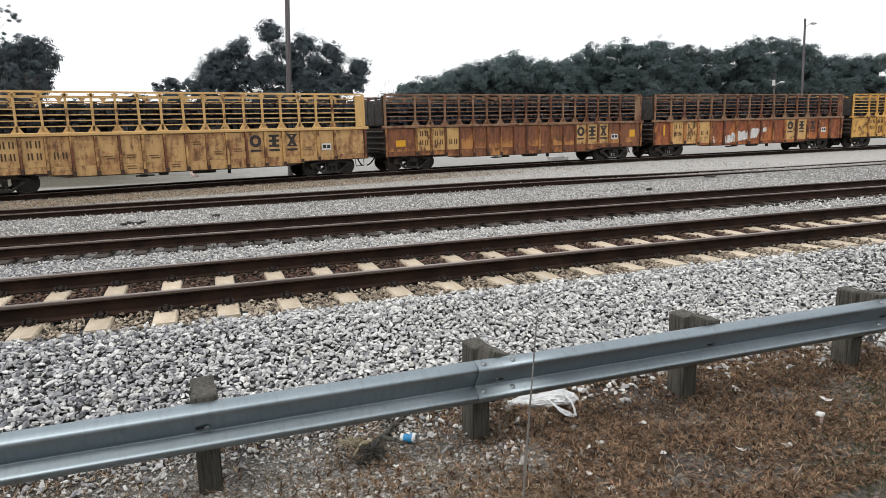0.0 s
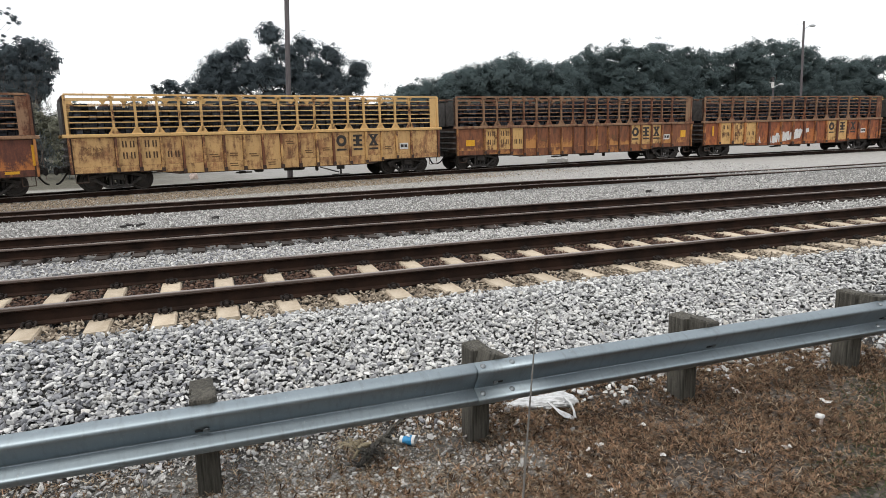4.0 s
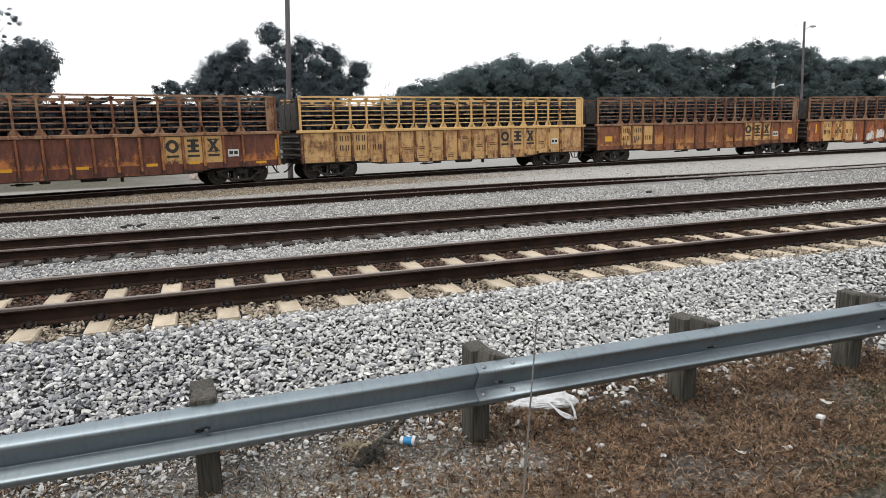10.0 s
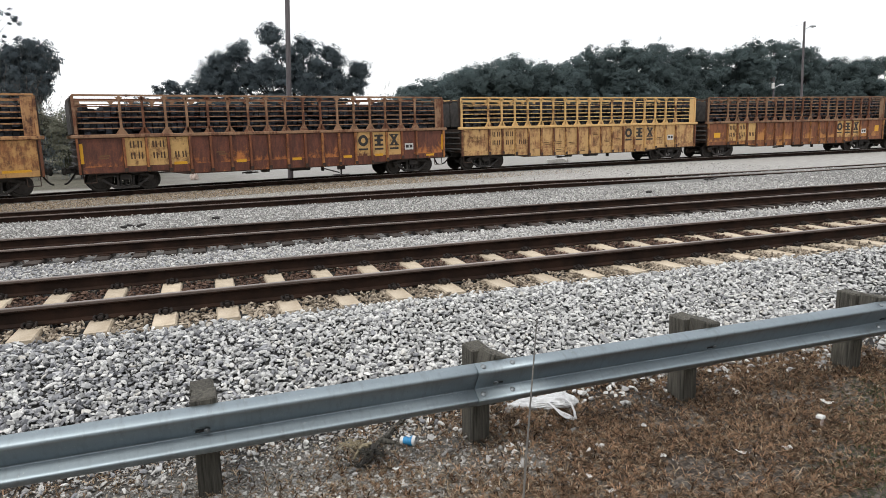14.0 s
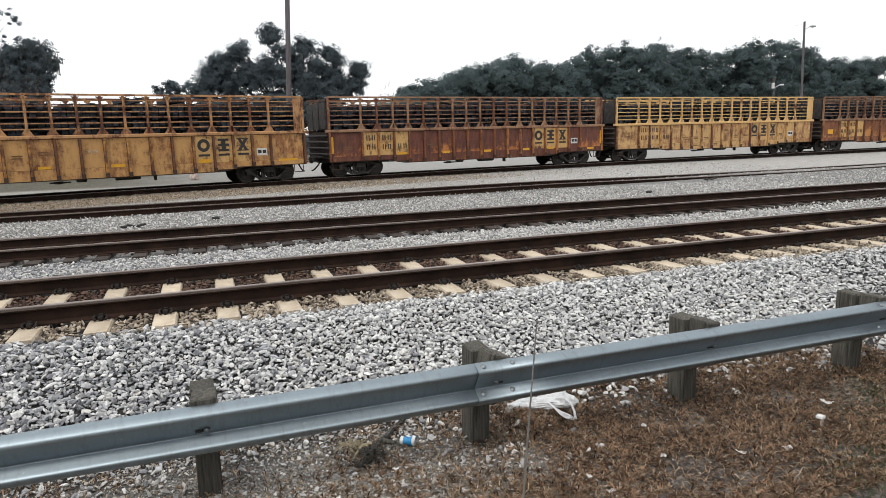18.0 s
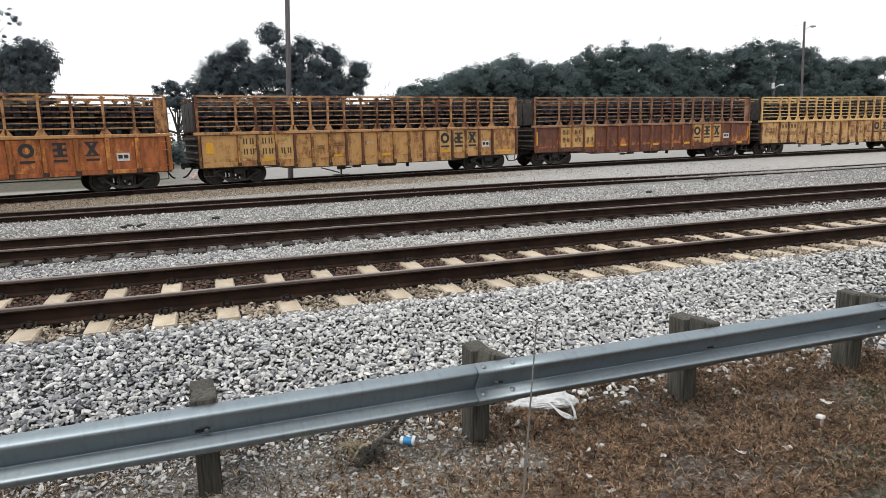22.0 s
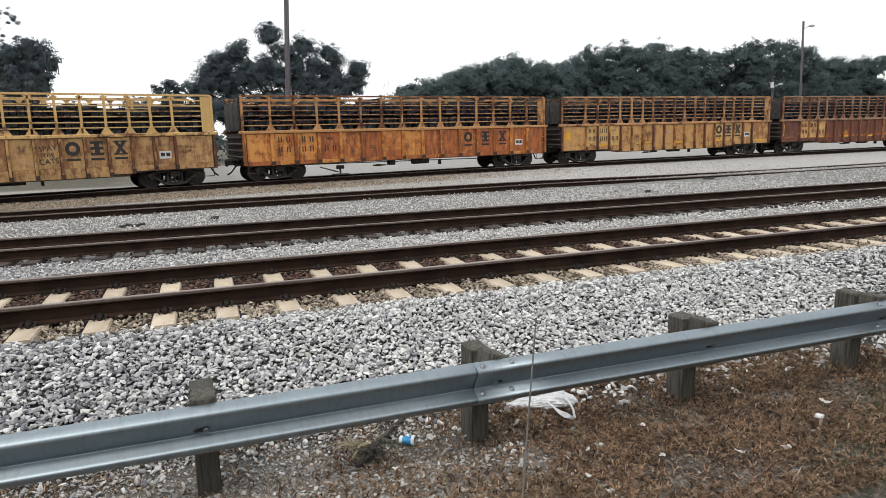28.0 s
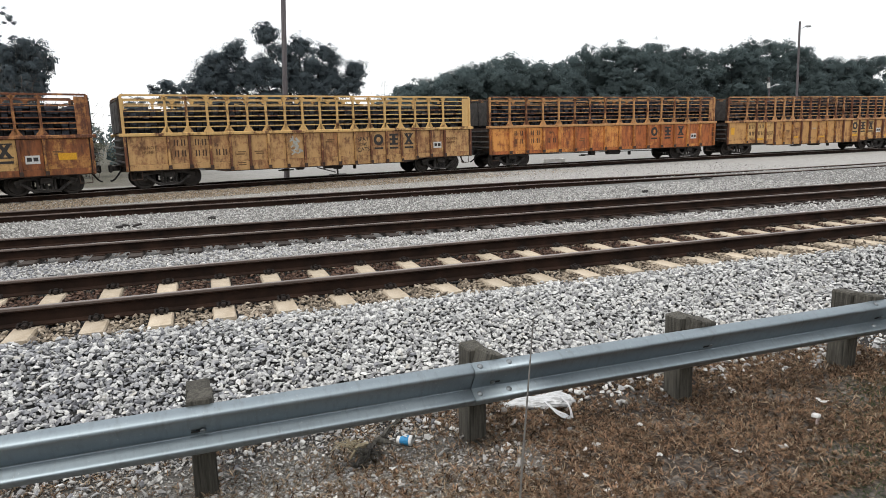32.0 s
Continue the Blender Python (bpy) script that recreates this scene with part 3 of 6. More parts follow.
def load_mesh(seed, heights):
    """Sleepers laid across the car in loose layers, with uneven tops and ends."""
    rng = random.Random(seed)
    dark_v, dark_f, mats = [], [], []
    x = -7.75
    while x < 7.75:
        w = rng.uniform(0.20, 0.25)
        level = float(np.interp(x, [-8, -5, -2, 0, 2, 5, 8], heights))
        z = 1.55
        k = 0
        while z < level + rng.uniform(-0.12, 0.12):
            h = rng.uniform(0.16, 0.19)
            if rng.random() > 0.06:
                out = -1.30 + rng.uniform(-0.08, 0.12)
                back = 1.25 + rng.uniform(-0.1, 0.1)
                b = len(dark_v)
                x0, x1, z0, z1 = x + rng.uniform(0, 0.02), x + w - rng.uniform(0, 0.02), z, z + h - 0.012
                dark_v += [(px, py, pz) for px in (x0, x1) for py in (out, back) for pz in (z0, z1)]
                dark_f += [(b, b + 1, b + 3, b + 2), (b + 4, b + 6, b + 7, b + 5), (b, b + 4, b + 5, b + 1), (b + 2, b + 3, b + 7, b + 6), (b + 1, b + 5, b + 7, b + 3), (b, b + 2, b + 6, b + 4)]
                mats += [0, 0, 1, 1, 0, 0]
            z += h + (0.10 if k % 3 == 2 else 0.0)
            k += 1
        x += w + 0.015
    # the tight inner heap
    for k in range(14):
        xa, xb = -7.8 + 1.115 * k, -7.8 + 1.115 * (k + 1) - 0.01
        lev = float(np.interp((xa + xb) / 2, [-8, -5, -2, 0, 2, 5, 8], heights)) - rng.uniform(0.1, 0.25)
        b = len(dark_v)
        dark_v += [(px, py, pz) for px in (xa, xb) for py in (-1.05, 1.0) for pz in (1.3, lev)]
        dark_f += [(b, b + 1, b + 3, b + 2), (b + 4, b + 6, b + 7, b + 5), (b, b + 4, b + 5, b + 1), (b + 2, b + 3, b + 7, b + 6), (b + 1, b + 5, b + 7, b + 3), (b, b + 2, b + 6, b + 4)]
        mats += [0] * 6
    me = solid(dark_v, dark_f, "sleeper_load")
    me.materials.append(M_LOAD)
    me.materials.append(M_LOAD_END)
    me.polygons.foreach_set("material_index", mats)
    return me


def side_layout(kind):
    """The x of each side post: seventeen close ones, or fourteen wider spaced."""
    if kind == "close":
        return [post_x(i) for i in range(17)]
    return [-LENGTH / 2 + 1.24 + 1.0554 * i for i in range(14)]


def gondola(text, mats, kind, logo_at, plate_at, load, seed, tan=(), amber=(), lines=(), extra=()):
    """One sleeper gondola with racks, built about its middle on the rail head; its near side faces -y.
    mats: side panels, posts and frame, rack, letter panels."""
    rng = random.Random(seed)
    panel_mat, post_mat, rack_mat, tan_mat = mats
    deep = kind == "close"
    low = (lambda x: END_BOTTOM - 0.04) if kind == "wide" else belly
    posts = side_layout(kind)
    car = thing("gondola_car", text, "freight car", "freight train")
    # grimy backing sheets, whose dark colour also paints shade into the panel seams
    for name, y in (("near_side", FRONT), ("far_side", -FRONT - 0.03)):
        xs = [-8.1, -5.25, -4.3, 4.3, 5.25, 8.1]
        verts = [(x, y + dy, z) for dy in (0, 0.03) for x in xs for z in (low(x), LEDGE - 0.05)]
        k, faces = 12, [(0, 1, 13, 12), (10, 22, 23, 11)]
        for i in range(5):
            a = 2 * i
            faces += [(a, a + 2, a + 3, a + 1), (k + a, k + a + 1, k + a + 3, k + a + 2), (a, k + a, k + a + 2, a + 2), (a + 1, a + 3, k + a + 3, k + a + 1)]
        part(name, solid(verts, faces, name, M_GRIME_SEAM), None, car)
    part("floor", box_mesh("floor", M_TRUCK, LENGTH - 0.1, 2.9, 0.14), None, car, at=pose(0, 0, 1.05))
    part("centre_sill", box_mesh("centre_sill", M_TRUCK, LENGTH + 0.1, 0.6, 0.36), None, car, "black steel centre sill", at=pose(0, 0, 0.86))
    # sheet panels between the posts; lower pressed panels where the side is deep
    edges = [-LENGTH / 2 + 0.09, *posts, LENGTH / 2 - 0.09]
    shared = {}
    for i, (a, b) in enumerate(zip(edges, edges[1:])):
        w = round(b - a - (0.106 if deep else 0.156), 3)
        top, bottom = LEDGE - 0.06, END_BOTTOM + (0.26 if deep else 0.16 if kind == "wide" else 0.04)
        mat = tan_mat if i - 1 in tan else panel_mat
        key = (w, mat.name)
        if key not in shared:
            shared[key] = box_mesh("panel", mat, w, 0.012, top - bottom, 0.004)
        part("panel", shared[key], None, car, at=pose((a + b) / 2, FRONT - 0.005, (top + bottom) / 2, 0.3 * rng.uniform(-1, 1), 0, 0.15 * rng.uniform(-1, 1)))
        base = max(low(a + 0.1), low(b - 0.1)) + 0.03
        key = (w, round(bottom - base, 2), "lower")
        if key not in shared:
            shared[key] = box_mesh("lower_panel", panel_mat, w - 0.006, 0.022, bottom - base - 0.006, 0.008)
        part("lower_panel", shared[key], None, car, at=pose((a + b) / 2, FRONT - 0.009, (bottom + base) / 2 - 0.002))
    wide = 0.085 if deep else 0.14
    post = box_mesh("side_post", post_mat, wide, 0.13, 1.0, 0.012)
    foot = box_mesh("post_foot", M_GRIME_SEAM, wide + 0.05, 0.02, 0.16, 0.005)
    for x in posts:
        z0 = low(x) + 0.02
        ob = part("side_post", post, None, car, at=pose(x, FRONT - 0.065, (z0 + LEDGE - 0.06) / 2))
        ob.scale = (1, 1, LEDGE - 0.06 - z0)
        part("post_foot", foot, None, car, "grimy bracket at the post's foot", at=pose(x, FRONT - 0.130, z0 + 0.10))
    for s in (-1, 1):
        ob = part("corner_post", post, None, car, at=pose(s * (LENGTH / 2 - 0.05), FRONT - 0.03, (END_BOTTOM + LEDGE) / 2 - 0.02))
        ob.scale = (1, 1, LEDGE - END_BOTTOM - 0.06)
    # top ledge
    shelf = box_mesh("top_ledge", rack_mat, LENGTH + 0.26, 0.20, 0.13, 0.02)
    for y in (FRONT + 0.02, -FRONT - 0.02):
        part("top_ledge", shelf, None, car, at=pose(0, y, LEDGE + 0.02))
    # racks on both sides
    gusset, bar, cap = gusset_mesh(rack_mat), rack_rail_mesh("rack_rail", rack_mat), rack_rail_mesh("top_rail", rack_mat, 0.075)
    endp = box_mesh("end_plate", rack_mat, 0.40, 0.03, 1.38, 0.006)
    cpost = box_mesh("corner_post", rack_mat, 0.10, 0.10, 1.45, 0.01)
    z0 = LEDGE + 0.085
    base = -(TOP - 0.04)
    for side in (1, -1):
        rack = part("rack", cap, None, car, at=pose(0, side * (FRONT + 0.04), TOP - 0.04, 0, 0, 0 if side == 1 else 180))
        for k in range(6):
            part("rack_rail", bar, None, rack, at=pose(0, 0.03, base + 2.43 + 0.205 * k, 0, 0.06 * rng.uniform(-1, 1), 0.04 * rng.uniform(-1, 1)))
        for x in posts:
            part("rack_post", gusset, None, rack, at=pose(x + rng.uniform(-0.012, 0.012), -0.02, base + z0, 0.5 * rng.uniform(-1, 1), rng.uniform(-0.7, 0.7)))
        part("end_plate", endp, None, rack, at=pose(LENGTH / 2 - 0.28, 0.0, base + z0 + 0.70))
        for s in (-1, 1):
            part("corner_post", cpost, None, rack, at=pose(s * (LENGTH / 2 - 0.06), -0.01, base + z0 + 0.72))
    # ends: ribbed sheet, end rack and ladder
    end_sheet = box_mesh("end_sheet", M_GRIME_SEAM, 0.05, 2.96, LEDGE - 0.9)
    rib = box_mesh("end_rib", M_TRUCK, 0.12, 2.9, 0.10, 0.03)
    rung = box_mesh("ladder_rung", M_BLACK, 0.05, 0.45, 0.03)
    stile = box_mesh("end_rack_post", M_GRIME_SEAM, 0.08, 0.09, 1.42)
    end_bar = box_mesh("end_rack_rail", M_GRIME_SEAM, 0.05, 2.9, 0.06)
    board = box_mesh("end_board", M_TRUCK, 0.04, 0.82, 1.2)
    mid = (LEDGE + 0.9) / 2
    for s in (-1, 1):
        e = part("end_wall", end_sheet, None, car, at=pose(s * (LENGTH / 2 - 0.03), 0, mid))
        for k in range(4):
            part("end_rib", rib, None, e, at=pose(s * 0.06, 0, -0.42 + 0.28 * k))
        for y in (-1.35, -0.5, 0.5, 1.35):
            part("end_rack_post", stile, None, e, at=pose(s * 0.02, y, LEDGE + 0.79 - mid))
        for y in (-0.93, 0.0, 0.93):
            part("end_board", board, None, e, at=pose(s * 0.08, y, LEDGE + 0.72 - mid))
        for k in range(3):
            part("end_rack_rail", end_bar, None, e, at=pose(s * 0.05, 0, LEDGE + 0.4 + 0.5 * k - mid))
        for k in range(7):
            part("ladder_rung", rung, None, e, at=pose(s * 0.17, s * -1.15, -0.7 + 0.36 * k))
        bm = fresh()
        box(bm, s * 0.22, 0, 0.84, 0.40, 0.18, 0.20, bevel=0.03)
        box(bm, s * 0.42, 0.05 * s, 0.84, 0.15, 0.28, 0.32, bevel=0.05)
        box(bm, s * 0.1, 0, 0.98, 0.24, 1.5, 0.06)
        part("coupler", bm, M_TRUCK, car, "black cast coupler", at=pose(s * LENGTH / 2, 0, 0))
        pts = [(s * (0.02 + 0.44 * k / 8), -0.38 + 0.03 * k, 0.80 - 0.46 * math.sin(math.pi * 0.5 * k / 8) ** 1.2) for k in range(9)]
        part("air_hose", tube(pts, 0.035, 8, "air_hose", M_BLACK), None, car, "black rubber air hose", at=pose(s * LENGTH / 2, 0, 0))
        bm = fresh()
        for dx in (0, 0.42):
            rod(bm, (-s * (0.15 + dx), FRONT + 0.05, END_BOTTOM), (-s * (0.15 + dx), FRONT + 0.02, END_BOTTOM - 0.32), 0.016, 6)
        rod(bm, (-s * 0.15, FRONT + 0.02, END_BOTTOM - 0.32), (-s * 0.57, FRONT + 0.02, END_BOTTOM - 0.32), 0.018, 6)
        part("stirrup_step", bm, M_GRIME_SEAM, car, at=pose(s * LENGTH / 2, 0, 0))
        if s > 0 and kind != "close":
            bm = fresh()
            for dx in (0, 0.38):
                rod(bm, (-s * (0.1 + dx), FRONT - 0.07, END_BOTTOM + 0.2), (-s * (0.1 + dx), FRONT - 0.07, LEDGE - 0.2), 0.012, 6)
            for k in range(4):
                rod(bm, (-s * 0.1, FRONT - 0.07, END_BOTTOM + 0.25 + 0.3 * k), (-s * 0.48, FRONT - 0.07, END_BOTTOM + 0.25 + 0.3 * k), 0.012, 6)
            part("ladder", bm, post_mat, car, at=pose(s * (LENGTH / 2), 0, 0))
    # underframe gear hung below the middle
    bm = fresh()
    rod(bm, (0.4, -0.6, 0.58), (1.3, -0.6, 0.58), 0.17, 14)
    box(bm, -0.8, -0.7, 0.56, 0.35, 0.3, 0.26, bevel=0.03)
    rod(bm, (-5.5, -0.2, 0.62), (5.5, -0.3, 0.52), 0.022, 6)
    box(bm, 1.8, -0.95, 0.48, 0.10, 0.2, 0.24, bevel=0.02)
    box(bm, -1.6, -0.95, 0.46, 0.3, 0.1, 0.1, bevel=0.02)
    rod(bm, (-1.9, -1.0, 0.46), (-1.2, -1.0, 0.46), 0.03, 6)
    part("brake_gear", bm, M_TRUCK, car, "black brake cylinder and rods")
    # bogies
    for s in (-1, 1):
        cx = s * (LENGTH / 2 - 1.62)
        bog = part("bogie", BOLSTER, None, car, "black cast-steel bogie", at=pose(cx, 0, 0.56))
        for y in (-1, 1):
            part("side_frame", SIDE_FRAME, None, bog, at=pose(0, y * 0.99, -0.56))
            for dx in (-0.17, 0, 0.17):
                part("spring", SPRING, None, bog, at=pose(dx, y * 0.99, -0.56))
        for dx in (-0.89, 0.89):
            part("wheelset", WHEELSET, None, car, "dark steel wheels on an axle", at=pose(cx + dx, 0, 0.42))
    # painted writing as plain bars and marks
    lx = FRONT - 0.018
    bay = posts[1] - posts[0]
    spots = [posts[i] + 0.07 + (bay - 0.05) * f for i in (0, 1, 2) for f in (0.30, 0.66)]
    for k, x in enumerate(spots):
        part("letter_bar", CHAR_BIG, None, car, at=pose(x, lx, 1.37))
        if k < 4:
            part("letter_bar", CHAR_BIG, None, car, at=pose(x, lx, 1.80))
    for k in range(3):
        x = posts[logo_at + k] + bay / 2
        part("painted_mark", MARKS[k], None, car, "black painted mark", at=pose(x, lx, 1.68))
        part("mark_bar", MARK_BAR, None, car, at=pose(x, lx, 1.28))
    p = part("placard", PLACARD, None, car, "white placard with dark blocks", at=pose(posts[plate_at] + bay / 2, lx, 1.34))
    for dx in (-0.1, 0.1):
        part("placard_block", PLACARD_BLOCK, None, p, at=pose(dx, -0.008, 0.01))
    for i, z in lines:
        x = posts[i] + bay / 2 if i >= 0 else -LENGTH / 2 + 0.9
        for k in range(2):
            part("letter_bar", CHAR_LINE, None, car, "faded small writing", at=pose(x + rng.uniform(-0.06, 0.06), lx, z - 0.09 * k))
    for x, z, sx, sz in amber:
        ob = part("reflector", REFLECTOR, None, car, "amber reflective strip", at=pose(x, lx, z))
        ob.scale = (sx / 0.5, 1, sz / 0.12)
    tagged(part("load", load, None, car, "heap of dark creosoted wooden sleepers"), kind="stuff")
    for make in extra:
        make(car, posts, bay, lx)
    return car


def words(lines_, at_bay, size, mat, lean=0):
    """Stencilled words on one bay of the near side."""
    def write(car, posts, bay, lx):
        x = posts[at_bay] + bay / 2 if at_bay >= 0 else -LENGTH / 2 + 0.85
        for k, (word, z) in enumerate(lines_):
            curve = bpy.data.curves.new("stencil", "FONT")
            curve.body, curve.size, curve.extrude, curve.align_x = word, size, 0.004, "CENTER"
            tmp = bpy.data.objects.new("stencil", curve)
            me = bpy.data.meshes.new_from_object(tmp)
            bpy.data.objects.remove(tmp)
            me.materials.clear()
            part("stencil", me, mat, car, "faded stencilled word", at=pose(x, lx - 0.004, z, 90, lean, 0))
    return write


def spray(car, posts, bay, lx):
    """White spray-painted swirls without letters, low on four panels."""
    rng = random.Random(4)
    bm = fresh()
    for k in range(11):
        x = posts[4] + 0.16 + 0.27 * k + rng.uniform(-0.04, 0.04)
        tall = rng.uniform(0.42, 0.66) + (0.10 if k > 8 else 0.0)
        z = 0.68 + tall / 2 + 0.03 * k
        lean = rng.uniform(-0.45, 0.45)
        box(bm, x, 0.001 * (k % 3), z, rng.uniform(0.21, 0.30), 0.008, tall, Matrix.Rotation(lean, 4, "Y"), 0.003)
        box(bm, x + rng.uniform(-0.05, 0.10), 0.001 * (k % 2) + 0.002, z + rng.uniform(-0.22, 0.22), 0.28, 0.008, rng.uniform(0.09, 0.16), Matrix.Rotation(rng.uniform(-0.5, 0.5), 4, "Y"), 0.003)
    box(bm, posts[7] + 0.32, 0, 1.46, 0.34, 0.008, 0.26, Matrix.Rotation(-0.15, 4, "Y"))
    for k in range(5):
        box(bm, posts[3] + 0.2 + rng.uniform(0, 0.4), 0.001 * k, 0.8 + rng.uniform(0, 0.35), 0.05, 0.008, 0.16, Matrix.Rotation(rng.uniform(-0.8, 0.8), 4, "Y"))
    tagged(part("spray_paint", bm, M_WHITE, car, "white spray-painted swirls", at=pose(0, lx - 0.004, 0)), kind="stuff")


def scrawl(car, posts, bay, lx):
    """Hand-written black words on one panel, and a pale blot on another."""
    for word, z, size in (("SPAY", 1.72, 0.26), ("THE", 1.50, 0.20), ("CATS", 1.25, 0.26)):
        curve = bpy.data.curves.new("scrawl", "FONT")
        curve.body, curve.size, curve.extrude, curve.align_x = word, size, 0.004, "CENTER"
        tmp = bpy.data.objects.new("scrawl", curve)
        me = bpy.data.meshes.new_from_object(tmp)
        bpy.data.objects.remove(tmp)
        me.materials.clear()
        part("scrawl", me, M_BLACK, car, "black hand-written word", at=pose(posts[10] + bay / 2 + 0.02, lx - 0.004, z - 0.08, 90, -4, 0))
    rng = random.Random(8)
    bm = fresh()
    for k in range(16):
        box(bm, rng.uniform(-0.22, 0.22), 0.001 * (k % 3), rng.uniform(-0.3, 0.3), rng.uniform(0.04, 0.1), 0.006, rng.uniform(0.15, 0.35), Matrix.Rotation(rng.uniform(-1.2, 1.2), 4, "Y"))
    tagged(part("spray_paint", bm, M_PALE, car, "pale grey spray-painted blot", at=pose(posts[6] + bay / 2, lx - 0.003, 1.5)), kind="stuff")


YELLOW, OCHRE, TANNISH = (0.60, 0.34, 0.086), (0.49, 0.25, 0.066), (0.56, 0.345, 0.13)
MAROON, BROWN, ORANGE = (0.085, 0.026, 0.017), (0.14, 0.050, 0.024), (0.36, 0.115, 0.022)
LOADS = [load_mesh(k, h) for k, h in enumerate([(3.2, 3.25, 3.35, 3.25, 3.3, 3.35, 3.2), (3.35, 3.3, 3.4, 3.3, 3.4, 3.3, 3.35), (3.05, 3.15, 3.3, 3.2, 3.25, 3.1, 3.15)])]


def paints(seed, panel, panel_rust, amount, frame_paint, frame_rust, frame_amount, rack_paint, rack_amount, spread=0.25, upper=0.0):
    return (rusty("car_side_paint", panel, panel_rust, amount, seed=seed, spread=spread, upper=upper), rusty("car_frame_paint", frame_paint, frame_rust, frame_amount + 0.12, seed=seed + 11),
            rusty("rack_paint", rack_paint, BROWN, rack_amount, seed=seed + 23), rusty("letter_panel_paint", TANNISH, BROWN, 0.32, seed=seed + 31, spread=0.06))


